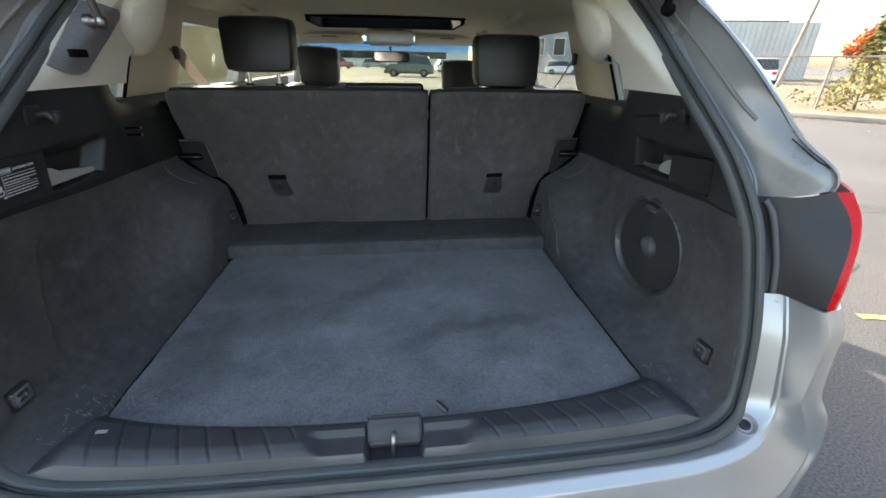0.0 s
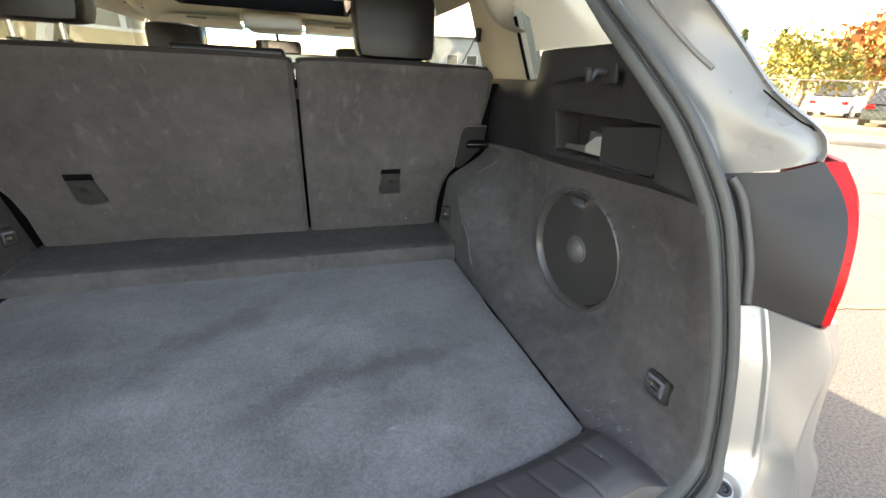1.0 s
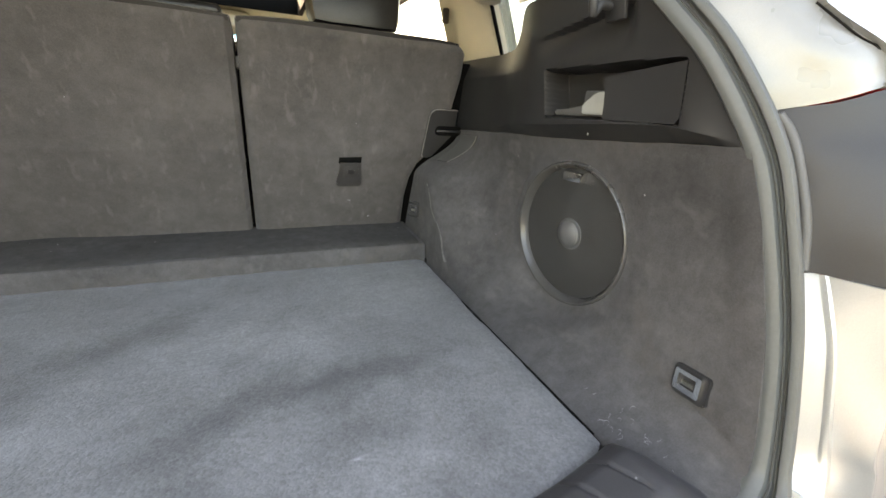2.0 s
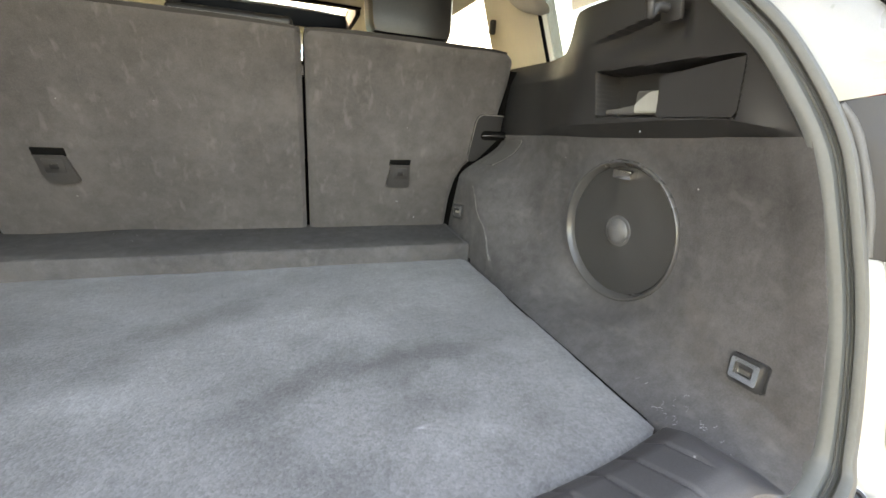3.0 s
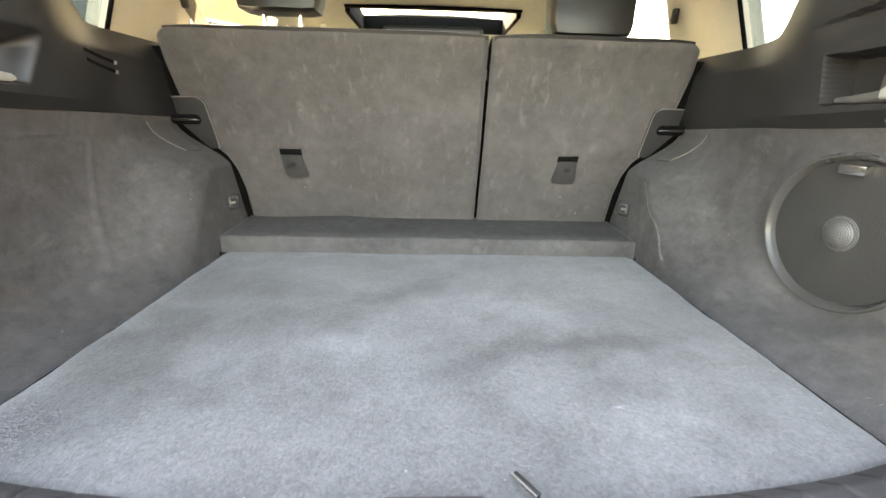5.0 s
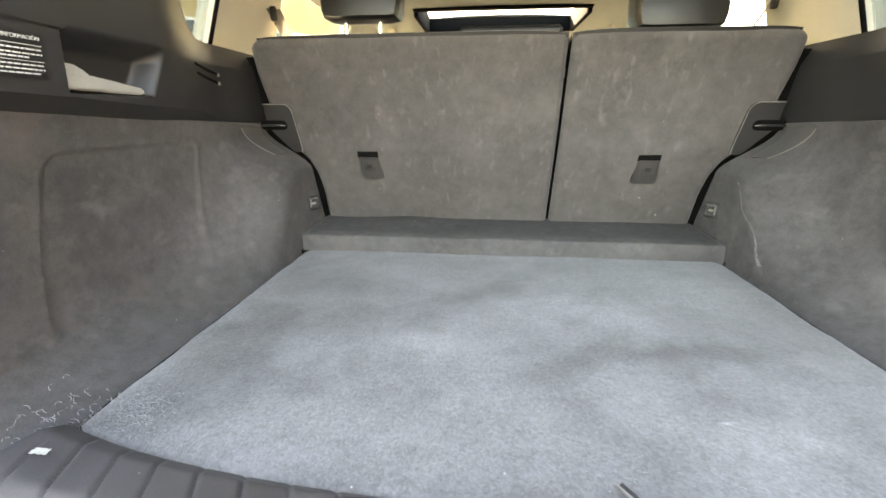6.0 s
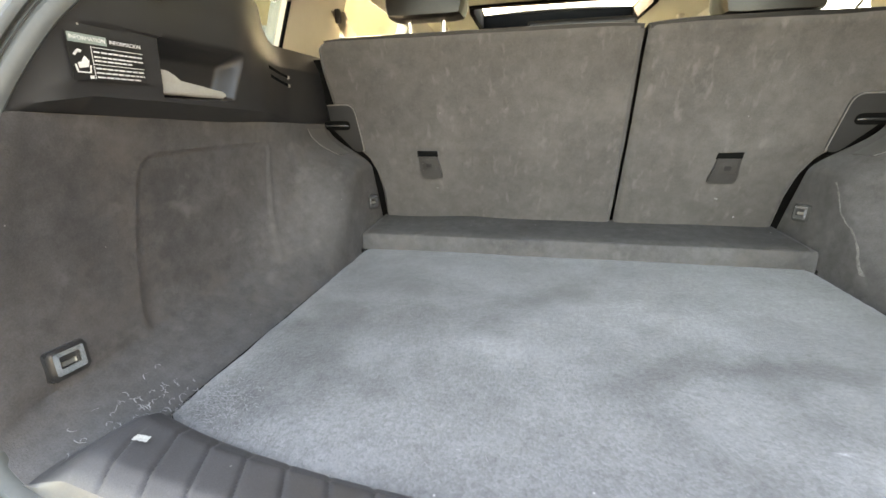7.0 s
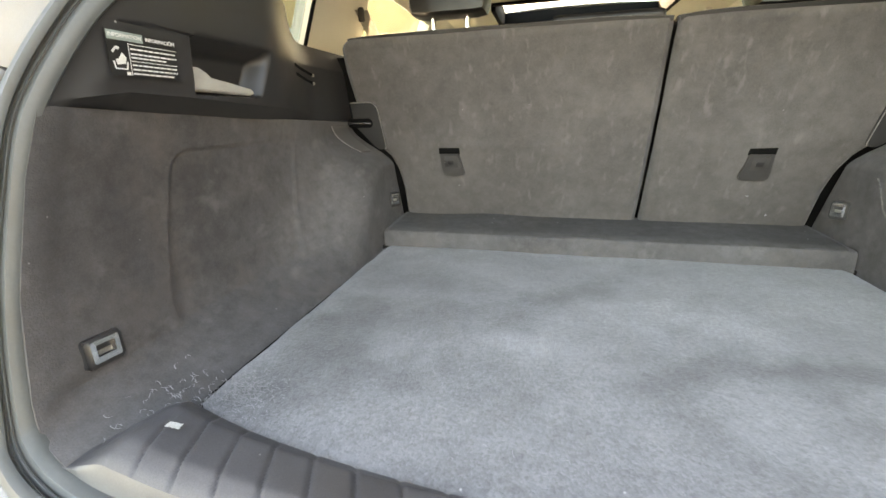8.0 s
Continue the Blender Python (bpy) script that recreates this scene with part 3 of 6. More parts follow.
def d_x(y, z):
    """Half width of the rear pillar trim: it runs out to the door seal."""
    return lerp(seal_x(z) - 0.003, green_x(y, z) - 0.006, ss(0.005, 0.06, y - seal_y(z)))


def strip(outline, thick, s, n=10, fn=green_x):
    """A trim piece on the greenhouse side: outline gives (y rear, y front) over z rows."""
    rows = []
    for z, y0, y1 in outline:
        rows.append([(s * fn(lerp(y0, y1, k / n), z), lerp(y0, y1, k / n), z) for k in range(n + 1)])
    return sheet(rows, -thick * s)


def build_side(s):
    zs = [1.302 + k * 0.0186 for k in range(13)]
    d_rows = [(z, seal_y(z) + 0.009, float(np.interp(z, [1.29, 1.32, 1.36, 1.40, 1.44, 1.47, 1.54], [0.44, 0.435, 0.435, 0.52, 0.6, 0.64, 0.68])) - (0.03 * s if z < 1.38 else 0)) for z in zs]
    trim = solid("trim_d", strip(d_rows, 0.012, s, 24, d_x), BEIGE, "beige plastic trim on the rear roof pillar", "pillar trim", kind="structure")
    # rounded pad that stands out of the trim
    rows = []
    cy, cz = 0.61, 1.442
    for j in range(15):
        a = math.pi * j / 14
        row = []
        for i in range(25):
            t = math.pi * (i / 24)
            dy, dz = 0.2 * math.cos(a), 0.088 * math.sin(a) * math.cos(t)
            low = max(dz, -0.082)
            y, z = cy + dy, cz + low
            row.append((s * (green_x(y, z) - 0.062 * max(math.sin(a), 0.0) ** 0.5 * max(math.sin(t), 0.0) ** 0.5), y, z))
        rows.append(row)
    bm = bmesh.new()
    grid(bm, rows)
    bmesh.ops.remove_doubles(bm, verts=bm.verts, dist=0.0005)
    part("pillar_pad", bm, BEIGE, trim, "smooth rounded beige pad")
    c_rows = [(1.24 + k * 0.025, lerp(0.712, 0.70, k / 12), lerp(1.03, 0.97, k / 12)) for k in range(13)]
    solid("trim_c", strip(c_rows, 0.05, s), BEIGE, "beige trim on the pillar behind the rear door", "pillar trim", kind="structure")
    bm = tube(bmesh.new(), [(s * (green_x(0.71, z) - 0.001), lerp(0.712, 0.70, (z - 1.24) / 0.3) - 0.004, z) for z in (1.245, 1.28, 1.32, 1.36, 1.40)], 0.005, 8)
    solid("trim_glass_edge", bm, DARK, "black rubber edge of the quarter window", "window seal", kind="structure")
    b_rows = [(1.0 + k * 0.05, 1.72 - 0.01 * k, 1.86 - 0.014 * k) for k in range(12)]
    solid("trim_b", strip(b_rows, 0.05, s), BEIGE, "beige trim on the middle door pillar", "pillar trim", kind="structure")
    rows = []
    for k in range(9):
        z = 1.465 + k * 0.0125
        rows.append([(s * green_x(y, z), y, min(z, roof_z(y) + 0.005)) for y in [0.42 + 0.1 * i for i in range(22)]])
    solid("trim_rail", sheet(rows, -0.03 * s), BEIGE, "beige roof rail trim above the side windows", "roof rail trim", kind="structure")
    # window ledge, dark, below the glass
    rows = [[(s * x, y, z) for y in (0.6, 0.75, 0.9, 1.3, 1.8, 2.4, 2.7)] for x, z in ((0.745, 1.15), (0.74, 1.236), (0.745, 1.249), (0.77, 1.252), (0.785, 1.24))]
    solid("trim_ledge", sheet(rows, -0.004 * s), surf("navy_ledge_" + ("r" if s > 0 else "l"), (0.03, 0.034, 0.045), 0.6), "dark window ledge trim along the doors", "window ledge", kind="structure")
    # doors below the glass, plain
    rows = [[(s * x, y, z) for y in (0.62, 1.0, 1.6, 2.2, 2.8)] for x, z in ((0.84, 0.45), (0.86, 0.8), (0.85, 1.1), (0.775, 1.24))]
    solid("wall_door_" + ("right" if s > 0 else "left"), sheet(rows, 0.02 * s), PLASTIC, "dark inner door panels", "door panel", kind="structure")
    # glass
    for k, (y0, y1) in enumerate(((0.46, 0.72), (0.93, 1.72), (1.8, 2.75))):
        rows = []
        for z in (1.245, 1.3, 1.35, 1.4, 1.45, 1.5):
            rows.append([(s * (green_x(max(y, 0.66), z) + 0.022), y, z) for y in (lerp(y0, y1, i / 6) for i in range(7))])
        w = solid("window_%d" % (k + 1 + (3 if s > 0 else 0)), sheet(rows, -0.004 * s), QUARTER_GLASS if k == 0 else GLASS, "clear tempered side window glass", "car window", kind="structure")
        w.visible_shadow = False
    # front roof pillar
    bm = tube(bmesh.new(), smooth_line([(s * 0.78, 3.2, 1.0), (s * 0.72, 2.95, 1.24), (s * 0.645, 2.66, 1.44), (s * 0.6, 2.5, 1.51)], 5), 0.035, 10)
    solid("trim_a", bm, BEIGE, "beige trim on the windshield pillar", "pillar trim", kind="structure")


for s in (1, -1):
    build_side(s)

SUNROOF = (-0.40, 0.40, 1.80, 2.22)


def build_ceiling():
    xs = sorted({-0.62, -0.6, -0.56, -0.5, SUNROOF[0], -0.2, 0, 0.2, SUNROOF[1], 0.5, 0.56, 0.6, 0.62})
    ys = [0.44, 0.5, 0.6, 0.8, 1.0, 1.2, 1.4, 1.6, SUNROOF[2], 1.95, 2.1, SUNROOF[3], 2.32, 2.42, 2.52, 2.62, 2.68]
    bm = bmesh.new()
    vs = []
    for y in ys:
        row = []
        for x in xs:
            row.append(bm.verts.new((x, y, roof_z(y) - 0.05 * ss(0.48, 0.66, abs(x)) - 0.012 * (abs(x) / 0.6) ** 2)))
        vs.append(row)
    for j in range(len(ys) - 1):
        for i in range(len(xs) - 1):
            if SUNROOF[0] <= xs[i] < SUNROOF[1] and SUNROOF[2] <= ys[j] < SUNROOF[3]:
                continue
            bm.faces.new((vs[j][i], vs[j][i + 1], vs[j + 1][i + 1], vs[j + 1][i]))
    top = bmesh.ops.extrude_face_region(bm, geom=bm.faces[:], use_keep_orig=True)
    bmesh.ops.translate(bm, vec=(0, 0, 0.012), verts=[g for g in top["geom"] if isinstance(g, bmesh.types.BMVert)])
    return solid("ceiling", bm, HEADLINER, "beige cloth headliner with a sunroof opening", "headliner", kind="structure")


ceiling = build_ceiling()


def build_sunroof():
    x0, x1, y0, y1 = SUNROOF
    z0 = roof_z(y0) - 0.006
    z1 = roof_z(y1) - 0.006
    bm = bmesh.new()
    # lining frame around the opening
    for a, b, c, d, za, zb in ((x0 - 0.012, x1 + 0.012, y0 - 0.03, y0 + 0.006, z0 - 0.008, z0 + 0.07), (x0 - 0.012, x1 + 0.012, y1 - 0.006, y1 + 0.012, z1 - 0.006, z1 + 0.07),
                               (x0 - 0.012, x0 + 0.012, y0, y1, z1 - 0.006, z0 + 0.06), (x1 - 0.012, x1 + 0.012, y0, y1, z1 - 0.006, z0 + 0.06)):
        box(bm, a, b, c, d, za, zb, bevel=0.004)
    w = solid("window_7", bm, DARK, "black-framed glass sunroof in the headliner", "sunroof", kind="structure")
    g = part("pane", boxed(x0, x1, y0, y1, 1.6, 1.605), GLASS, w)
    g.visible_shadow = False
    return w


build_sunroof()


def build_windshield():
    rows = []
    for k in range(13):
        v = k / 12
        y, z = lerp(3.35, 2.66, v), lerp(1.0, 1.505, v)
        half = lerp(0.76, 0.6, v)
        rows.append([(lerp(-half, half, i / 16), y - 0.12 * (abs(i / 8 - 1)) ** 2.2, z - 0.02 * abs(i / 8 - 1) ** 2) for i in range(17)])
    w = solid("window_8", sheet(rows, 0.005), WINDSHIELD, "windshield with a blue shade band at the top", "windshield", kind="structure")
    w.visible_shadow = False
    # cowl and dash top that close the cabin
    bm = boxed(-0.78, 0.78, 2.65, 3.35, 0.55, 0.99, bevel=0.08, seg=3)
    solid("wall_front", bm, PLASTIC, "dark dashboard that closes the front of the cabin", "dashboard", kind="structure")


build_windshield()


# ---- rear seats ----
def build_seat_back(x_in, s, bench):
    """The carpet-backed folding seat back between the split and one side. s: 1 right part."""
    top = 1.272
    rows = []
    nz, nx = 110, 64
    for j in range(nz + 1):
        v = j / nz
        z = lerp(0.745, top, v)
        row = []
        for i in range(nx + 1):
            u = i / nx
            x = lerp(x_in, s * (seat_edge(z) - 0.016 * max(0.0, (z - top + 0.026) / 0.026) ** 2.2), u)
            e = min(u, 1 - u) * abs(s * seat_edge(z) - x_in)
            y = seat_line(z) + 0.012 * (1 - min(e / 0.014, 1.0)) ** 2 + 0.008 * max(0.0, (v - 0.965) / 0.035) ** 2
            y += 0.0025 * noise.noise((x * 6, z * 6, 7.7)) + 0.0008 * noise.noise((x * 22, z * 22, 1.7))
            # soft crease across the back
            y -= 0.0026 * math.exp(-((z - 1.0 - 0.01 * noise.noise((x * 6, 0, 4.4))) / 0.011) ** 2) * (0.6 + 0.8 * noise.noise((x * 9, 3.3, 0)))
            row.append((x, y, z))
        rows.append(row)
    back = part("backrest_shell", sheet(rows, 0.012 * s), CARPET_SEAT, bench, "brown-grey carpeted rear face")
    # padded front of the backrest with its rolled top edge
    rows = []
    for z, d in ((0.76, 0.19), (0.9, 0.17), (1.1, 0.15), (1.22, 0.13), (1.248, 0.115), (1.262, 0.085), (1.267, 0.05), (1.267, 0.022), (1.264, 0.008)):
        row = []
        for i in range(25):
            u = i / 24
            x = lerp(x_in - s * -0.003, s * (seat_edge(z) - 0.004 - 0.018 * ss(1.22, 1.262, z)), u)
            bulge = 1 - abs(2 * u - 1) ** 6
            row.append((x, seat_line(min(z, 1.272)) + d * (0.55 + 0.45 * bulge) if d > 0.03 else seat_line(1.272) + d, z + 0.006 * bulge * (1 if z > 1.25 else 0) + 0.0015 * noise.noise((x * 9, z * 9, 2))))
        rows.append(row)
    part("cushion", sheet(rows, 0.01 * s), LEATHER, bench, "black leather padding")
    # lower seat cushion, out of view behind the back
    part("seat", boxed(min(x_in, s * 0.64), max(x_in, s * 0.64), 1.0, 1.5, 0.62, 0.86, bevel=0.05, seg=3), LEATHER, bench, "black leather")
    return back


def slot(x, bench, z=0.991):
    """The tether anchor cut-out: a dark mouth, a rounded flap with a raised square on it."""
    t = Matrix.Translation((x, seat_line(z - 0.02) - 0.001, z - 0.02)) @ pose(0, 0, 0, 17.5, 0, 0)
    b = boxed(-0.030, 0.029, -0.0025, 0.010, 0.004, 0.023, bevel=0.0015, turn=t)
    part("anchor_slot", b, DARK, bench, "black slot")
    b = bmesh.new()
    out = [(-0.029, 0.008), (0.027, 0.008), (0.033, -0.024), (0.040, -0.054), (0.036, -0.059), (0.008, -0.064), (-0.017, -0.061), (-0.022, -0.056), (-0.026, -0.036)] if x < 0 else \
          [(-0.027, 0.008), (0.028, 0.008), (0.031, -0.040), (0.032, -0.056), (0.026, -0.063), (-0.028, -0.063), (-0.035, -0.058), (-0.035, -0.045), (-0.029, -0.02)]
    prism(b, out, -0.0035, 0.004, "y")
    bmesh.ops.bevel(b, geom=b.edges[:], offset=0.0014, segments=2, affect="EDGES")
    bmesh.ops.transform(b, matrix=t, verts=b.verts)
    f = part("anchor_flap", b, FLAP, bench, "worn dark plastic tether anchor flap")
    part("emblem", boxed(-0.016, 0.021, -0.0048, -0.003, -0.034, -0.002, bevel=0.0012, turn=t), FLAP, f)
    part("emblem", boxed(-0.006, 0.010, -0.0058, -0.0044, -0.025, -0.013, bevel=0.001, turn=t), STICKER, f)


def bezel(s, bench):
    """Plastic bezel at the seat's upper latch."""
    zc = 1.072
    t = Matrix.Translation((s * 0.641, seat_line(zc) - 0.003, zc)) @ pose(0, 0, 0, 16, 0, 0)
    out = [(0.02, 0.05), (-0.036, 0.05), (-0.047, 0.047), (-0.055, 0.04), (-0.059, 0.028), (-0.060, 0.012), (-0.066, -0.072), (-0.063, -0.081), (-0.054, -0.085), (-0.042, -0.084), (-0.032, -0.076), (0.016, -0.018), (0.02, 0.0)]
    b = bmesh.new()
    prism(b, [(s * u, v) for u, v in out][::s], -0.004, 0.006, "y")
    bmesh.ops.bevel(b, geom=b.edges[:], offset=0.002, segments=2, affect="EDGES")
    bmesh.ops.transform(b, matrix=t, verts=b.verts)
    z = part("latch_bezel", b, PLASTIC, bench, "black plastic latch bezel")
    # thin pale tube in place of the highlight along the bezel's edge
    rim = [t @ Vector((s * u, -0.0042, v)) for u, v in smooth_line2(out[:8])]
    part("bezel_glint", tube(bmesh.new(), rim, 0.0011, 6), GREY_PLASTIC, z, "pale line standing in for the highlight on the bezel's edge")
    b = bmesh.new()
    prism(b, round_rect(-0.038, 0.04, -0.019, 0.007, 0.0125) if s > 0 else round_rect(-0.04, 0.038, -0.019, 0.007, 0.0125), -0.0062, -0.003, "y")
    placed(b, t)
    part("latch_mouth", b, DARK, z)
    # striker bar from the side wall into the latch
    b = tube(bmesh.new(), [(s * 0.70, 0.768, 1.064), (s * 0.617, 0.766, 1.064), (s * 0.611, 0.770, 1.064), (s * 0.609, 0.785, 1.064)], 0.0042, 10)
    return b


def headrest(x, y, z, w, h, d, posts, bench, rest_z):
    """A leather headrest block on two steel posts."""
    b = bmesh.new()
    bmesh.ops.create_cube(b, size=1.0)
    bmesh.ops.subdivide_edges(b, edges=b.edges[:], cuts=5, use_grid_fill=True)
    for v in b.verts:
        p = v.co * 2
        k = 9.5
        n = (abs(p.x) ** k + abs(p.y) ** k + abs(p.z) ** k) ** (1 / k)
        p = p / n
        taper = 1.0 - 0.05 * (0.5 - p.z * 0.5)
        v.co = (p.x * w / 2 * taper, p.y * d / 2 + 0.016 * (p.z + 1) * 0.5 + 0.008 * (p.x ** 2), p.z * h / 2)
    bmesh.ops.translate(b, vec=(x, y, z), verts=b.verts)
    hr = part("headrest", b, LEATHER, bench, "black leather headrest")
    for k in (-1, 1):
        b = tube(bmesh.new(), [(x + k * posts, y + 0.005, rest_z - 0.02), (x + k * posts, y + 0.003, z - h / 2 + 0.02)], 0.0065, 10)
        part("post", b, CHROME, hr)
        b = tube(bmesh.new(), [(x + k * posts, y + 0.005, rest_z - 0.012), (x + k * posts, y + 0.005, rest_z + 0.004)], 0.013, 12)
        part("post_sleeve", b, PLASTIC, hr)


left_bench = thing("bench_seat", (-0.25, 1.2, 0.6), "wide rear seat back, brown-grey carpet behind, black leather", "car seat", "rear seats")
build_seat_back(0.1325, -1, left_bench)
slot(-0.389, left_bench)
striker_l = bezel(-1, left_bench)
headrest(-0.382, 0.80, 1.397, 0.212, 0.152, 0.10, 0.045, left_bench, 1.285)
right_bench = thing("bench_seat", (0.4, 1.2, 0.6), "narrow rear seat back, brown-grey carpet behind, black leather", "car seat", "rear seats")
build_seat_back(0.1405, 1, right_bench)
slot(0.382, right_bench, 0.988)
striker_r = bezel(1, right_bench)
headrest(0.393, 0.79, 1.362, 0.215, 0.156, 0.10, 0.045, right_bench, 1.285)
# added near-black backing: the shade of the gaps between seats and walls
for s in (1, -1):
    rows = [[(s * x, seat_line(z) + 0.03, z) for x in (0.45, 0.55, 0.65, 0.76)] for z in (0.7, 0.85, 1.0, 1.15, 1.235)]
    solid("trim_gap_shade", sheet(rows, 0.004 * s), DARK, "black sheet added to darken the gap beside the folding seat", "seat side lining", kind="structure")
part("seat_striker", striker_l, BLACK_STEEL, wall_l, "glossy black steel seat latch bar")
part("seat_striker", striker_r, BLACK_STEEL, wall_r, "glossy black steel seat latch bar")
# middle headrest, pushed down on the wide seat
b = boxed(-0.125, 0.118, 0.735, 0.80, 1.268, 1.294, bevel=0.010, seg=3)
part("headrest", b, LEATHER, left_bench, "low folded middle headrest")
# added near-black filler: stops daylight and darkens the split between the seats
part("split_filler", boxed(0.127, 0.145, 0.905, 0.97, 0.76, 1.225, bevel=0.003), DARK, left_bench, "black filler added to keep the seat split dark")
# pale belt tongue that shows in the split between the seats
part("buckle", boxed(0.132, 0.140, 0.79, 0.828, 1.18, 1.205, bevel=0.002), GREY_PLASTIC, right_bench, "pale plastic buckle in the seat split")


def front_seat(x, label, dz):
    st = thing("front_seat", (x, 1.95, 0.6), label, "car seat", "front seats")
    b = bmesh.new()
    rows = []
    for z, w, y0, d in ((0.62, 0.24, 1.80, 0.16), (0.8, 0.25, 1.82, 0.15), (1.0, 0.25, 1.86, 0.13), (1.15, 0.23, 1.89, 0.11), (1.22, 0.19, 1.905, 0.08), (1.24, 0.15, 1.92, 0.03)):
        rows.append([(x + w * math.cos(a), y0 + d / 2 + d * math.sin(a), z + dz * ss(0.8, 1.1, z)) for a in (2 * math.pi * k / 20 for k in range(20))])
    vs = grid(b, rows, closed=True)
    b.faces.new(vs[-1])
    b.faces.new(vs[0][::-1])
    part("backrest", b, LEATHER, st)
    part("seat", boxed(x - 0.25, x + 0.25, 1.9, 2.4, 0.6, 0.82, bevel=0.05, seg=3), LEATHER, st)
    headrest(x, 1.96, 1.327 + dz, 0.228, 0.2, 0.11, 0.05, st, 1.23 + dz)


front_seat(-0.393, "driver's black leather seat with a tall headrest", 0.0)
front_seat(0.425, "passenger's black leather seat with a tall headrest", -0.06)


# ---- door seal and painted opening ----
car = thing("car", (0, 1.4, 0), "silver crossover car, its tailgate opening wide open", "car")
half_line = smooth_line(SEAL, 8)
full_line = [Vector((-p.x, p.y, p.z)) for p in half_line[:0:-1]] + half_line
centre = Vector((0, 0.1, 1.1))


def seal_frame(line):
    """Outward and rearward directions along the opening's rim."""
    out = []
    n = len(line)
    for i, p in enumerate(line):
        d = (line[(i + 1) % n] - line[i - 1]).normalized()
        o = p - centre
        o = (o - d * o.dot(d))
        rear = d.cross(o).normalized()
        if rear.y > 0:
            rear = -rear
        o = rear.cross(d).normalized()
        if o.dot(p - centre) < 0:
            o = -o
        out.append((o, rear))
    return out


def build_seal():
    fr = seal_frame(full_line)
    # section over the width of the seal, and its height: a broad bulb, a thin ridge, a deep groove, the outer lip
    prof = [(-0.0055, -0.006), (-0.006, 0.0), (-0.0048, 0.003), (-0.0015, 0.0046), (0.003, 0.005), (0.0075, 0.004), (0.0096, 0.001), (0.0099, -0.0015), (0.0106, -0.0015), (0.011, 0.0012),
            (0.0119, 0.0018), (0.0126, 0.0008), (0.0128, -0.0045), (0.0143, -0.005), (0.0148, 0.0), (0.0163, 0.0032), (0.0195, 0.0042), (0.0228, 0.0034), (0.0248, 0.0), (0.025, -0.006), (0.01, -0.01)]
    rows = []
    for p, (o, r) in zip(full_line, fr):
        k = 1.08 + 0.6 * abs(o.z)
        lay, face = o * 0.5 + r * 0.866, r * 0.5 - o * 0.866
        rows.append([p - r * 0.0103 + (lay * w + face * h) * k for w, h in prof])
    bm = bmesh.new()
    grid(bm, rows + [rows[0]], closed=True)
    bmesh.ops.remove_doubles(bm, verts=bm.verts, dist=0.0001)
    part("door_seal", bm, RUBBER, car, "black double-lipped rubber door seal")


build_seal()

# body skin round the opening, section by section: z, then points from the seal to the outside
# bumper: inner edge, ledge crease, width of its chamfer, outer crease, flank, side, far side
BUMPER = [
    ((0.684, -0.055, 0.973), (0.736, -0.068, 0.972), 0.008, (0.746, -0.135, 0.976), (0.795, -0.112, 0.975), (0.868, 0.02, 0.972), (0.90, 0.30, 0.972)),
    ((0.684, -0.070, 0.935), (0.734, -0.084, 0.935), 0.008, (0.752, -0.152, 0.936), (0.812, -0.120, 0.93), (0.873, 0.02, 0.93), (0.904, 0.30, 0.94)),
    ((0.684, -0.082, 0.895), (0.733, -0.100, 0.895), 0.008, (0.752, -0.154, 0.868), (0.808, -0.128, 0.87), (0.88, 0.02, 0.86), (0.908, 0.30, 0.86)),
    ((0.684, -0.097, 0.828), (0.732, -0.117, 0.828), 0.009, (0.747, -0.162, 0.80), (0.803, -0.142, 0.80), (0.886, 0.02, 0.78), (0.91, 0.30, 0.76)),
    ((0.684, -0.108, 0.772), (0.728, -0.131, 0.768), 0.010, (0.762, -0.166, 0.764), (0.832, -0.150, 0.742), (0.89, 0.01, 0.70), (0.912, 0.30, 0.64)),
    ((0.668, -0.114, 0.740), (0.704, -0.150, 0.732), 0.013, (0.800, -0.170, 0.676), (0.84, -0.155, 0.666), (0.892, -0.01, 0.56), (0.915, 0.30, 0.48)),
    ((0.645, -0.128, 0.716), (0.674, -0.165, 0.717), 0.016, (0.767, -0.190, 0.643), (0.80, -0.180, 0.60), (0.86, -0.09, 0.42), (0.91, 0.28, 0.30)),
    ((0.603, -0.142, 0.700), (0.626, -0.180, 0.711), 0.018, (0.712, -0.215, 0.618), (0.738, -0.212, 0.55), (0.78, -0.16, 0.38), (0.80, -0.10, 0.28)),
    ((0.555, -0.150, 0.694), (0.568, -0.187, 0.704), 0.018, (0.62, -0.234, 0.605), (0.65, -0.235, 0.53), (0.66, -0.215, 0.38), (0.66, -0.18, 0.28)),
    ((0.48, -0.156, 0.691), (0.49, -0.192, 0.699), 0.018, (0.50, -0.244, 0.60), (0.51, -0.244, 0.52), (0.51, -0.225, 0.38), (0.51, -0.19, 0.28)),
    ((0.25, -0.162, 0.688), (0.25, -0.200, 0.697), 0.018, (0.25, -0.25, 0.60), (0.25, -0.25, 0.52), (0.25, -0.23, 0.38), (0.25, -0.195, 0.28)),
    ((0.0, -0.164, 0.687), (0.0, -0.203, 0.696), 0.018, (0.0, -0.252, 0.60), (0.0, -0.252, 0.52), (0.0, -0.232, 0.38), (0.0, -0.197, 0.28)),
]
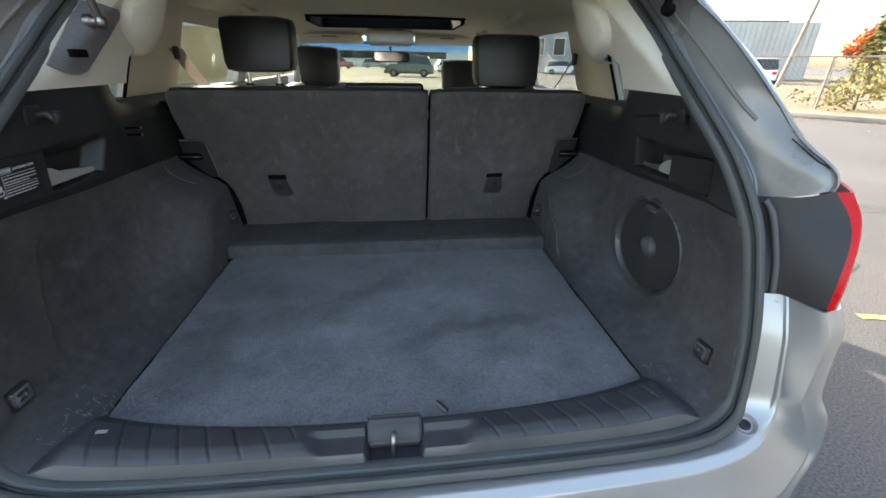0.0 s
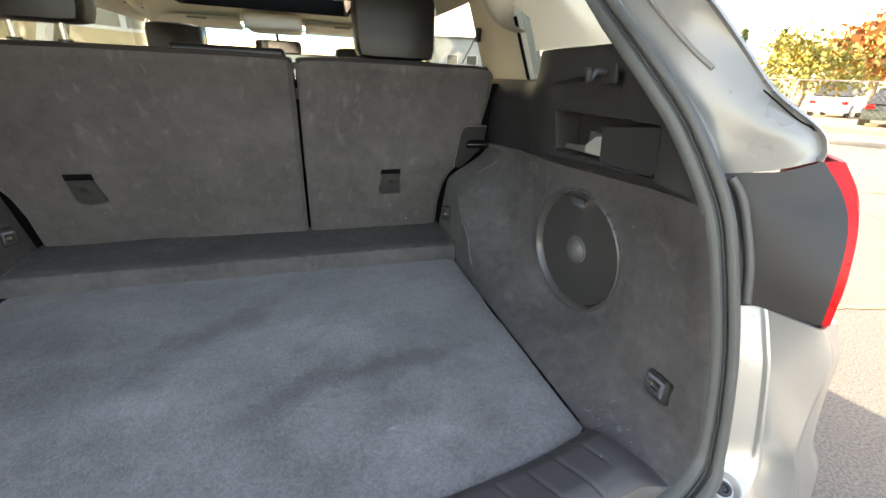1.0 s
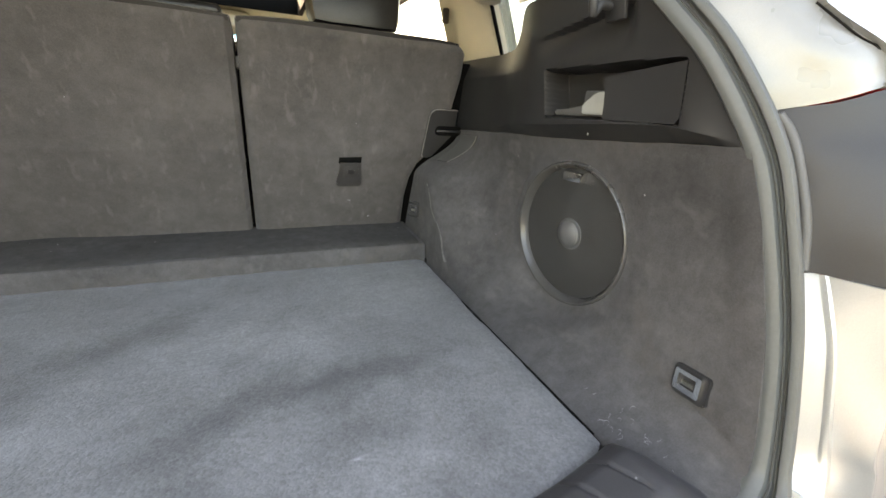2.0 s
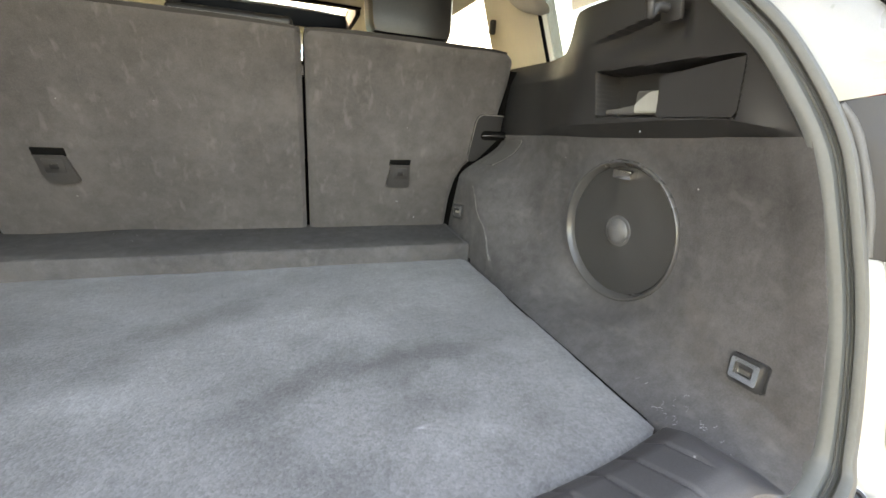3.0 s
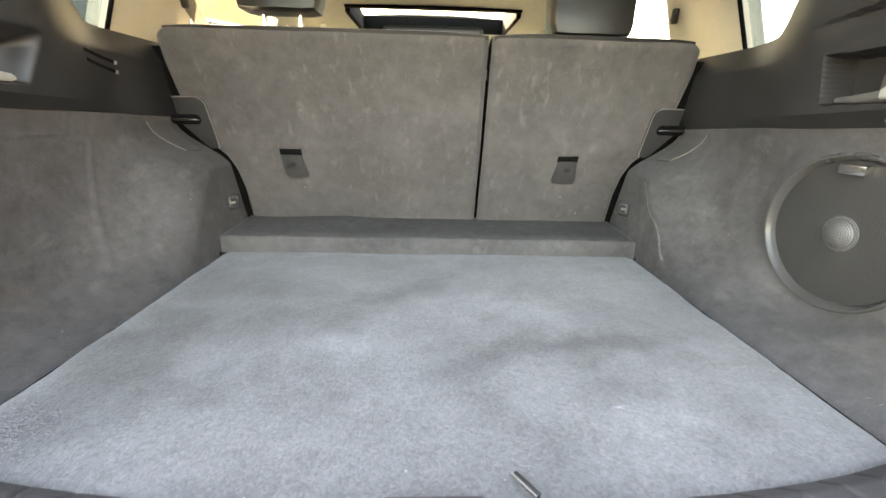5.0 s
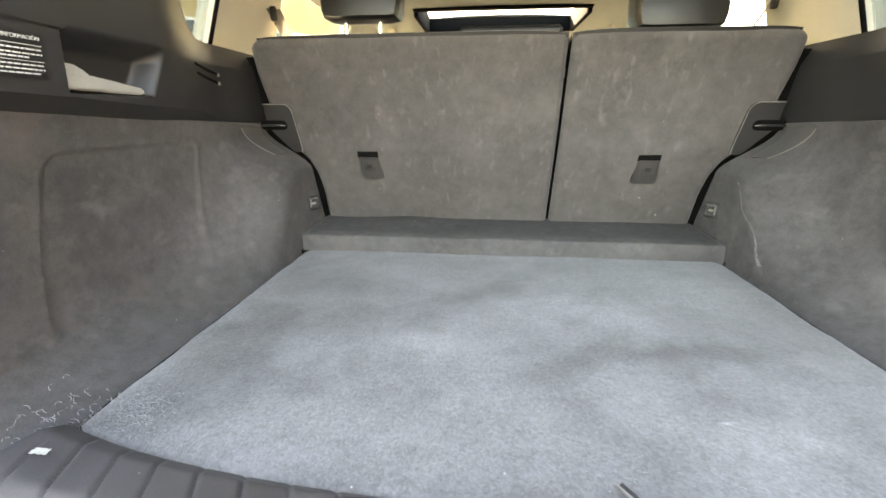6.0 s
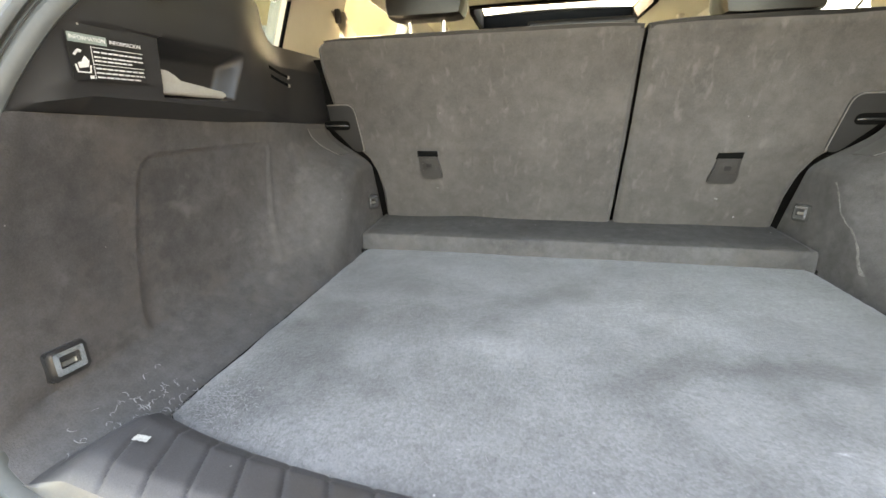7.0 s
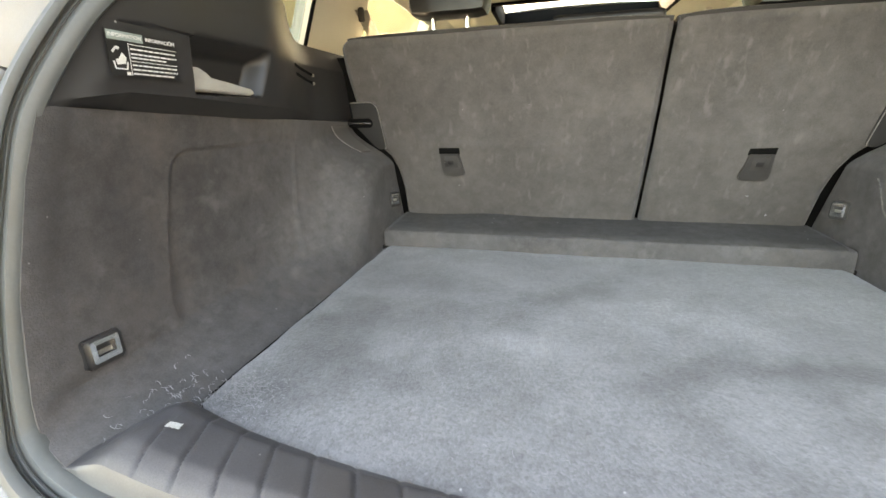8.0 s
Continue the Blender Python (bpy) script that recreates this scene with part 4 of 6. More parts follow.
UPPER = [
    (1.135, ((0.65, 0.024, 1.128), (0.690, 0.015, 1.138), (0.722, -0.033, 1.152), (0.753, -0.06, 1.169), (0.846, 0.05, 1.18), (0.875, 0.30, 1.18))),
    (1.168, ((0.0, 0.0), (0.685, 0.024), (0.728, -0.04, 1.178), (0.760, -0.055, 1.184), (0.84, 0.06, 1.19), (0.862, 0.30, 1.19))),
    (1.205, ((0.0, 0.0), (0.677, 0.052), (0.712, -0.02), (0.752, -0.045), (0.82, 0.06), (0.85, 0.30))),
    (1.245, ((0.0, 0.0), (0.665, 0.09), (0.693, 0.028), (0.722, 0.0), (0.79, 0.08), (0.825, 0.32))),
    (1.30, ((0.0, 0.0), (0.652, 0.15), (0.674, 0.09), (0.700, 0.045), (0.755, 0.11), (0.785, 0.34))),
    (1.36, ((0.0, 0.0), (0.64, 0.217), (0.655, 0.160), (0.674, 0.095), (0.725, 0.15), (0.745, 0.38))),
    (1.43, ((0.0, 0.0), (0.625, 0.283), (0.634, 0.246), (0.655, 0.178), (0.69, 0.22), (0.71, 0.42))),
    (1.50, ((0.0, 0.0), (0.598, 0.38), (0.603, 0.325), (0.61, 0.255), (0.655, 0.28), (0.68, 0.46))),
    (1.555, ((0.0, 0.0), (0.53, 0.42), (0.56, 0.38), (0.565, 0.31), (0.60, 0.33), (0.64, 0.5))),
]


def loft(levels, s, n=4, crease=False):
    """A smooth skin through sections."""
    levels = [(z, ((seal_x(z) + 0.012, seal_y(z) + 0.012), *pts[1:]) if pts[0][0] == 0 else pts) for z, pts in levels]
    lines = list(zip(*[[(p[0] * s, p[1], p[2] if len(p) > 2 else z) for p in pts] for z, pts in levels]))
    cols = [smooth_line(c, n) for c in lines]
    rows = []
    for r in zip(*cols):
        if crease:
            r = [r[0], r[1].lerp(r[0], 0.15), r[1], r[1].lerp(r[2], 0.08), r[2], r[3].lerp(r[2], 0.08), r[3], r[3].lerp(r[4], 0.05), *r[4:]]
        rows.append(smooth_line(r, 3))
    return rows


def build_body(s):
    part("rear_pillar", sheet(loft(UPPER, s, crease=True), 0.004 * s), PAINT_IN, car, "silver painted roof pillar and rain channel")
    # rain channel bead along the pillar
    b = tube(bmesh.new(), smooth_line([(s * 0.682, 0.060, 1.270), (s * 0.669, 0.098, 1.30), (s * 0.651, 0.166, 1.36), (s * 0.630, 0.250, 1.43), (s * 0.599, 0.328, 1.50)], 6), 0.0038, 8)
    part("rain_bead", b, GREY_PLASTIC, car, "grey seam sealer bead")
    b = tube(bmesh.new(), smooth_line([(s * 0.706, 0.001, 1.246), (s * 0.735, -0.03, 1.215), (s * 0.748, -0.043, 1.205), (s * 0.757, -0.046, 1.19), (s * 0.742, -0.043, 1.182), (s * 0.735, -0.036, 1.176)], 6), 0.0011, 6)
    part("panel_seam", b, DARK, car, "thin dark panel seam")
    # tail lamp
    lamp_z = [
        (0.974, ((0.671, -0.050), (0.703, -0.056), (0.728, -0.075), (0.755, -0.130), (0.795, -0.108), (0.86, 0.03))),
        (1.03, ((0.668, -0.032), (0.701, -0.038), (0.722, -0.07), (0.758, -0.125), (0.793, -0.107), (0.866, 0.03))),
        (1.09, ((0.663, -0.005), (0.697, -0.009), (0.716, -0.05), (0.772, -0.108), (0.798, -0.093), (0.868, 0.04))),
        (1.125, ((0.658, 0.005, 1.112), (0.693, 0.002, 1.112), (0.715, -0.035, 1.118), (0.774, -0.088, 1.13), (0.799, -0.079, 1.135), (0.864, 0.05, 1.14))),
        (1.17, ((0.652, 0.025, 1.145), (0.690, 0.02, 1.142), (0.722, -0.035, 1.15), (0.760, -0.062, 1.168), (0.79, -0.064, 1.17), (0.85, 0.06, 1.18))),
    ]
    rows = loft(lamp_z, s)
    lamp = part("tail_light", sheet([r[:10] for r in rows], 0.004 * s), PLASTIC, car, "dark lamp housing")
    part("lens", sheet([r[9:] for r in rows], 0.004 * s), RED_LENS, lamp, "glossy red lamp lens")
    # vertical rib of the housing; its lighter grey stands in for a reflection
    b = tube(bmesh.new(), smooth_line([(s * 0.714, -0.062, 0.976), (s * 0.712, -0.05, 1.03), (s * 0.707, -0.028, 1.09), (s * 0.703, -0.014, 1.118), (s * 0.694, -0.002, 1.136)], 6), 0.0065, 12)
    part("housing_rib", b, STRIP_PLASTIC, lamp, "housing rib, toned lighter grey for the sheen on it")
    # bump stop cup and round plug
    ax = Vector((-0.37 * s, -0.42, 0.83)).normalized()
    c = Vector((s * 0.676, -0.1425, 0.7265)) + ax * 0.006
    b = turned(bmesh.new(), c, ax, [(0.0215, -0.014), (0.0215, 0.001), (0.021, 0.0025), (0.0195, 0.003), (0.018, 0.002), (0.013, -0.003), (0.0115, -0.0045), (0.003, -0.0045)], 32)
    cup = part("bump_stop", b, PAINT_IN, car, "dished silver bump stop cup")
    b = turned(bmesh.new(), c, ax, [(0.0105, -0.006), (0.0105, -0.001), (0.0095, 0.0003), (0.006, 0.0005), (0.0045, -0.002), (0.001, -0.002)], 20)
    part("rubber_foot", b, PLASTIC, cup, "dark rubber stop")
    ax = Vector((-0.27 * s, -0.9, 0.33)).normalized()
    up = Vector((0, 0.37, 1.0)).normalized()
    c = Vector((s * 0.716, -0.0745, 0.951))
    rt = up.cross(ax).normalized()
    b = bmesh.new()
    rows = []
    for k, (r, d) in enumerate(((0.0125, -0.003), (0.0125, 0.0015), (0.011, 0.0026), (0.004, 0.0026))):
        rows.append([c + ax * d + rt * (r * 0.85 * math.cos(a)) + up * (r * 1.15 * math.sin(a)) for a in (2 * math.pi * q / 24 for q in range(24))])
    vs = grid(b, rows, closed=True)
    b.faces.new(vs[-1])
    part("plug", b, PAINT, car, "round silver plug")


for s in (1, -1):
    build_body(s)


def creased(pts, near=0.15):
    """Points along a section, close together where it is creased."""
    out = [pts[0]]
    for a, b in zip(pts, pts[1:]):
        out += [a.lerp(b, k) for k in (near, near * 2, 0.5, 1 - near * 2, 1 - near)] + [b]
    return out


def build_bumper():
    """The bumper: one skin from the lamps down round both corners and below the sill."""
    cols = []
    for p0, a, w, b, c, d, e in BUMPER:
        p0, a, b, c, d, e = (Vector(q) for q in (p0, a, b, c, d, e))
        t = (b - a).normalized()
        up = (a - p0).normalized()
        low = ss(0.76, 0.715, a.z)
        rib = a + t * (w * 0.5) + Vector((-0.0024, -0.0032, 0.0004))
        a2 = (a + t * w).lerp(a + (t * 0.75 + up * 0.45).normalized() * w, low)
        rib = rib.lerp(a.lerp(a2, 0.5), low)
        hollow = a2.lerp(b, 0.55) - (t.cross((a - p0).cross(t))).normalized() * 0.0015
        b2 = b + (c - b).normalized() * min(0.006, (c - b).length * 0.4)
        cols.append((p0, a, a2, hollow, b, b2, c, d, e, rib))
    lines = [smooth_line(c, 5) for c in zip(*cols)]
    half = [list(q) for q in zip(*lines)]
    full = half + [[Vector((-v.x, v.y, v.z)) for v in r] for r in half[-2::-1]]
    rows = []
    for r in full:
        # soft where the face is hollow and on the flank, crisp at the creases
        face = [r[2].lerp(r[4], k / 6) + (r[3] - r[2].lerp(r[4], 0.55)) * (1 - (2 * k / 6 - 1) ** 2) for k in range(7)]
        flank = smooth_line([r[5], r[6], r[7], r[8]], 5)
        edge = creased([r[0], r[1], r[9], r[2]], 0.07)
        rows.append(edge + [face[0].lerp(face[1], 0.06)] + face[1:6] + [face[6].lerp(face[5], 0.05)] + creased([r[4], r[5]], 0.2) + [flank[0].lerp(flank[1], 0.25)] + list(flank[1:]))
    bumper = part("bumper", sheet(rows, 0.005), PAINT, car, "silver painted rear bumper")
    for s in (1, -1):
        for k, r in ((4, 0.0032), (9, 0.0022)):
            b = tube(bmesh.new(), [Vector((s * v.x, v.y, v.z)) for v in lines[k][:42]], r, 8)
            part("crease", b, PAINT, bumper, "rounded crease that catches the light")


build_bumper()


def build_shell():
    """Plain outer skin that closes the car: roof, flanks, bonnet, wheels."""
    rows = []
    for y, z, w in ((0.16, 1.56, 0.5), (0.3, 1.6, 0.56), (0.6, 1.635, 0.60), (1.0, 1.655, 0.62), (1.5, 1.66, 0.625), (1.8, 1.652, 0.622), (2.22, 1.628, 0.612), (2.42, 1.61, 0.60), (2.70, 1.55, 0.6)):
        rows.append([(lerp(-w, w, i / 16), y, z - 0.045 * abs(i / 8 - 1) ** 2.5) for i in range(17)])
    bm = bmesh.new()
    vs = grid(bm, rows)
    kill = [f for f in bm.faces if abs(f.calc_center_median().x) < 0.40 and 1.8 < f.calc_center_median().y < 2.22]
    bmesh.ops.delete(bm, geom=kill, context="FACES")
    bmesh.ops.solidify(bm, geom=bm.faces[:], thickness=0.006)
    part("roof", bm, PAINT, car, "silver painted roof")
    for s in (1, -1):
        rows = []
        for z, x in ((0.3, 0.90), (0.45, 0.912), (0.7, 0.915), (0.95, 0.905), (1.1, 0.885), (1.2, 0.85), (1.25, 0.80)):
            rows.append([(s * (x - 0.08 * ss(3.4, 4.1, y)), y, z) for y in (0.28, 0.6, 1.0, 1.6, 2.2, 2.8, 3.4, 3.8, 4.1)])
        part("flank", sheet(rows, 0.004 * s), PAINT, car, "silver painted flank")
    rows = []
    for y, z in ((3.1, 1.02), (3.4, 0.98), (3.8, 0.9), (4.1, 0.75), (4.2, 0.5), (4.15, 0.3)):
        rows.append([(lerp(-0.83, 0.83, i / 12), y - 0.1 * abs(i / 6 - 1) ** 3, z - 0.03 * abs(i / 6 - 1) ** 2) for i in range(13)])
    part("bonnet", sheet(rows, 0.004), PAINT, car, "silver painted bonnet and nose")
    for x in (-0.80, 0.80):
        for y in (0.62, 3.3):
            bm = bmesh.new()
            prof = [(0.11, 0.24), (0.10, 0.335), (0.07, 0.352), (-0.07, 0.352), (-0.10, 0.335), (-0.11, 0.24)]
            grid(bm, [[(x + a, y + r * math.cos(t), 0.352 + r * math.sin(t)) for a, r in prof] for t in (2 * math.pi * k / 32 for k in range(33))])
            w = part("wheel", bm, TYRE, car, "black road tyre")
            bm = tube(bmesh.new(), [(x - 0.08, y, 0.352), (x + 0.08, y, 0.352)], 0.24, 28)
            part("rim", bm, GREY_PLASTIC, w)


build_shell()


def door_mirrors():
    for s in (1, -1):
        b = bmesh.new()
        bmesh.ops.create_cube(b, size=1.0)
        bmesh.ops.subdivide_edges(b, edges=b.edges[:], cuts=4, use_grid_fill=True)
        for v in b.verts:
            p = v.co * 2
            n = (abs(p.x) ** 4 + abs(p.y) ** 4 + abs(p.z) ** 4) ** 0.25
            p = p / n
            v.co = (s * (1.03 + 0.11 * p.x), 2.76 + 0.07 * p.y * (1 - 0.25 * p.x), 1.12 + 0.085 * p.z * (1 - 0.12 * p.x))
        m = part("door_mirror", b, PAINT, car, "silver door mirror housing")
        part("mirror_arm", tube(bmesh.new(), [(s * 0.80, 2.80, 1.06), (s * 0.88, 2.79, 1.06), (s * 0.96, 2.77, 1.08)], [0.03, 0.025, 0.03], 10), PLASTIC, m, "black mirror arm")
        b = bmesh.new()
        prism(b, round_rect(min(s * 0.94, s * 1.12), max(s * 0.94, s * 1.12), 1.055, 1.185, 0.03), 2.686, 2.692, "y")
        part("mirror_glass", b, MIRROR, m)


door_mirrors()


def build_tailgate():
    """The raised tailgate over the opening, with its rear window."""
    def at(u, v):
        half = lerp(0.58, 0.66, v) - 0.05 * ss(0.86, 1.0, v)
        return Vector((half * u, lerp(0.28, -0.38, v), lerp(1.625, 2.38, v) + 0.07 * math.sin(math.pi * v) - 0.05 * u * u))
    b = bmesh.new()
    us, vs = [k / 8 - 1 for k in range(17)], [k / 16 for k in range(17)]
    grid(b, [[at(u, v) for u in us] for v in vs])
    kill = []
    for f in b.faces:
        c = f.calc_center_median()
        if abs(c.x) < 0.46 and -0.06 < c.y < 0.2:
            kill.append(f)
    bmesh.ops.delete(b, geom=kill, context="FACES")
    bmesh.ops.solidify(b, geom=b.faces[:], thickness=0.05)
    gate = part("tailgate", b, PAINT, car, "raised silver tailgate")
    g = part("pane", sheet([[at(u, v) + Vector((0, 0, 0.01)) for u in us[1:-1]] for v in vs[1:9]], 0.004), DARK_GLASS, gate, "dark tinted rear window")
    rows = [[at(u, v) - Vector((0, 0, 0.055)) for u in us[1:-1]] for v in vs[8:16]]
    part("inner_panel", sheet(rows, 0.006), PLASTIC, gate, "black plastic inner panel")


build_tailgate()


# ---- fittings of the cargo bay ----
def wall_frame(y, z, s, fn=wall_x):
    """A pose on the side wall: local x along the wall towards the front, y up, z out of the wall into the bay."""
    e = 0.012
    p = Vector((s * fn(y, z), y, z))
    dy = (Vector((s * fn(y + e, z), y + e, z)) - Vector((s * fn(y - e, z), y - e, z))).normalized()
    dz = (Vector((s * fn(y, z + e), y, z + e)) - Vector((s * fn(y, z - e), y, z - e))).normalized()
    n = dy.cross(dz).normalized()
    if n.x * s > 0:
        n = -n
    up = (dz - n * dz.dot(n)).normalized()
    right = up.cross(n)
    return Matrix(((right.x, up.x, n.x, p.x), (right.y, up.y, n.y, p.y), (right.z, up.z, n.z, p.z), (0, 0, 0, 1)))


def perforated(name, col, pitch, count, m, deep, metal=0.0):
    """Black sheet with rings of punched dots round the middle of pose m."""
    mat = surf(name, col, 0.45, metal=metal, big=(20.0, 0.1), fine=(500.0, 0.1), bump=0.0)
    nd, ln = mat.node_tree.nodes, mat.node_tree.links
    b = nd["Principled BSDF"]
    tc, mp = nd.new("ShaderNodeTexCoord"), nd.new("ShaderNodeMapping")
    mp.vector_type = "TEXTURE"
    mp.inputs[1].default_value, mp.inputs[2].default_value = m.translation, m.to_euler()
    ln.new(tc.outputs["Object"], mp.inputs[0])
    sp = nd.new("ShaderNodeSeparateXYZ")
    ln.new(mp.outputs[0], sp.inputs[0])

    def op(kind, a, c=None):
        n = nd.new("ShaderNodeMath")
        n.operation = kind
        for k, v in enumerate((a, c)):
            if isinstance(v, float):
                n.inputs[k].default_value = v
            elif v is not None:
                ln.new(v, n.inputs[k])
        return n.outputs[0]
    r = op("SQRT", op("ADD", op("MULTIPLY", sp.outputs[0], sp.outputs[0]), op("MULTIPLY", sp.outputs[1], sp.outputs[1])))
    turn = op("ARCTAN2", sp.outputs[1], sp.outputs[0])
    ring = op("MULTIPLY", r, 1.0 / pitch)
    along = op("ADD", op("MULTIPLY", turn, count / (2 * math.pi)), op("MULTIPLY", op("FLOOR", ring), 0.5))
    du = op("SUBTRACT", op("FRACT", ring), 0.5)
    dv = op("SUBTRACT", op("FRACT", along), 0.5)
    d = op("SQRT", op("ADD", op("MULTIPLY", du, du), op("MULTIPLY", dv, dv)))
    rg = nd.new("ShaderNodeMapRange")
    rg.inputs[1].default_value, rg.inputs[2].default_value, rg.inputs[3].default_value, rg.inputs[4].default_value = 0.25, 0.42, deep, 1.0
    ln.new(d, rg.inputs[0])
    old = b.inputs["Base Color"].links[0].from_socket
    sc = nd.new("ShaderNodeVectorMath")
    sc.operation = "SCALE"
    ln.new(old, sc.inputs[0])
    ln.new(rg.outputs[0], sc.inputs["Scale"])
    ln.new(sc.outputs[0], b.inputs["Base Color"])
    bp = nd.new("ShaderNodeBump")
    bp.inputs["Strength"].default_value, bp.inputs["Distance"].default_value = 0.5, 0.0008
    ln.new(rg.outputs[0], bp.inputs["Height"])
    ln.new(bp.outputs[0], b.inputs["Normal"])
    return mat


GRILLE = perforated("speaker_grille_mesh", (0.055, 0.054, 0.053), 0.0028, 185.0, wall_frame(SPEAKER[0], SPEAKER[1], 1), 0.12)
RING = surf("speaker_ring_plastic", (0.07, 0.069, 0.068), 0.24, big=(14.0, 0.1), fine=(700.0, 0.1), bump=0.1, dist=0.0003)
DOME = perforated("grey_metal_dome", (0.16, 0.16, 0.16), 0.0027, 44.0, wall_frame(SPEAKER[0], SPEAKER[1], 1), 0.15, 0.3)


def build_speaker():
    m = wall_frame(SPEAKER[0], SPEAKER[1], 1)
    R = SPEAKER[2]
    n = 56

    def ring(r, z):
        return [(r * math.cos(2 * math.pi * k / n), r * math.sin(2 * math.pi * k / n), z) for k in range(n)]
    b = bmesh.new()
    grid(b, [ring(R + 0.003, -0.004), ring(R + 0.003, 0.003), ring(R + 0.002, 0.0055), ring(R, 0.007), ring(R - 0.0025, 0.006), ring(R - 0.005, 0.001), ring(R - 0.0095, -0.006), ring(R - 0.0095, -0.013)], closed=True)
    spk = part("speaker", placed(b, m), RING, wall_r, "raised black plastic speaker ring")
    b = bmesh.new()
    rows = [ring(r, -0.009 + 0.003 * (1 - (r / R) ** 2)) for r in (0.1225, 0.108, 0.095, 0.08, 0.06, 0.045, 0.03)]
    rows.append(ring(0.001, -0.006))
    vs = grid(b, rows, closed=True)
    b.faces.new(vs[-1])
    part("grille", placed(b, m), GRILLE, spk, "black perforated grille")
    b = bmesh.new()
    vs = grid(b, [ring(0.030, -0.007), ring(0.029, -0.004), ring(0.0255, -0.0035), ring(0.024, 0.0), ring(0.017, 0.0045), ring(0.009, 0.007), ring(0.001, 0.0075)], closed=True)
    b.faces.new(vs[-1])
    part("dome", placed(b, m), DOME, spk, "raised grey metal centre dome")
    b = boxed(-0.021, 0.021, 0.099, 0.115, -0.01, 0.008, bevel=0.002)
    part("badge", placed(b, m), CHROME, spk, "small silver badge")


build_speaker()


def tie_down(y, z, s, w, h, turn=0.0, lift=0.001, yaw=0.0, deep=0.004):
    """A folding chrome tie-down ring in a black recessed cup."""
    wall = wall_r if s > 0 else wall_l
    m = wall_frame(y, z, s) @ pose(0, 0, lift, 0, yaw, turn)
    b = bmesh.new()
    prism(b, round_rect(-w / 2, w / 2, -h / 2, h / 2, h * 0.14), -deep, 0.003, "z")
    bmesh.ops.bevel(b, geom=[e for e in b.edges if all(v.co.z > 0 for v in e.verts)], offset=0.0015, segments=2, affect="EDGES")
    cup = part("tie_down", placed(b, m), PLASTIC, wall, "black plastic tie-down cup")
    b = bmesh.new()
    out, inn = round_rect(-w * 0.40, w * 0.36, -h * 0.34, h * 0.40, h * 0.08), round_rect(-w * 0.27, w * 0.22, -h * 0.14, h * 0.25, h * 0.04)
    rows = [[(u, v, 0.003) for u, v in out], [(u * 0.98, v * 0.98, 0.007) for u, v in out], [(u, v, 0.0075) for u, v in inn], [(u, v, 0.0032) for u, v in inn]]
    grid(b, rows, closed=True)
    part("ring", placed(b, m), CHROME, cup, "chrome lashing ring")
    b = boxed(-w * 0.27, w * 0.22, -h * 0.14, h * 0.25, 0.0005, 0.0034)
    part("ring_well", placed(b, m), PLASTIC, cup)
    b = boxed(-w * 0.2, w * 0.15, -h * 0.1, h * 0.06, 0.0, 0.0052, bevel=0.001)
    part("ring_tongue", placed(b, m), STEEL, cup, "dull metal tongue")


for s in (1, -1):
    tie_down(-0.018, 0.806, s, 0.052, 0.039, 6 * s)
    tie_down(0.786, 0.845, s, 0.036, 0.043, lift=0.009, yaw=36 * s, deep=0.02)


def bag_hook(s):
    wall = wall_r if s > 0 else wall_l
    c = Vector((s * 0.612, 0.19, 1.262))
    b = bmesh.new()
    box(b, -0.018, 0.018, -0.016, 0.016, -0.004, 0.004, bevel=0.003)
    placed(b, wall_frame(0.19, 1.262, s, trim_x))
    h = part("bag_hook", b, PLASTIC, wall, "black plastic bag hook")
    b = tube(bmesh.new(), smooth_line([c, c + Vector((-s * 0.016, 0.002, 0.0)), c + Vector((-s * 0.026, 0.002, -0.012)), c + Vector((-s * 0.03, 0.0, -0.004)), c + Vector((-s * 0.032, 0.0, 0.006))], 5), [0.006] * 20 + [0.0075], 10)
    part("hook", b, PLASTIC, h)


for s in (1, -1):
    bag_hook(s)


def lid_sheet(s, y0, y1, z_lo, z_a, z_b, fn):
    """A flush lid in the trim: z_a its top at y0, z_b at y1; the lower rear corner is rounded."""
    rows = []
    for i in range(25):
        u = i / 24
        y = lerp(y0, y1, u)
        cut = 0.007 * (1 - math.sqrt(max(0.0, 1 - max(0.0, 1 - (y - y0) / 0.007) ** 2)))
        rows.append([(s * fn(y, lerp(z_lo + cut, lerp(z_a, z_b, u), k / 12)), y, lerp(z_lo + cut, lerp(z_a, z_b, u), k / 12)) for k in range(13)])
    return sheet(rows, 0.006 * s)


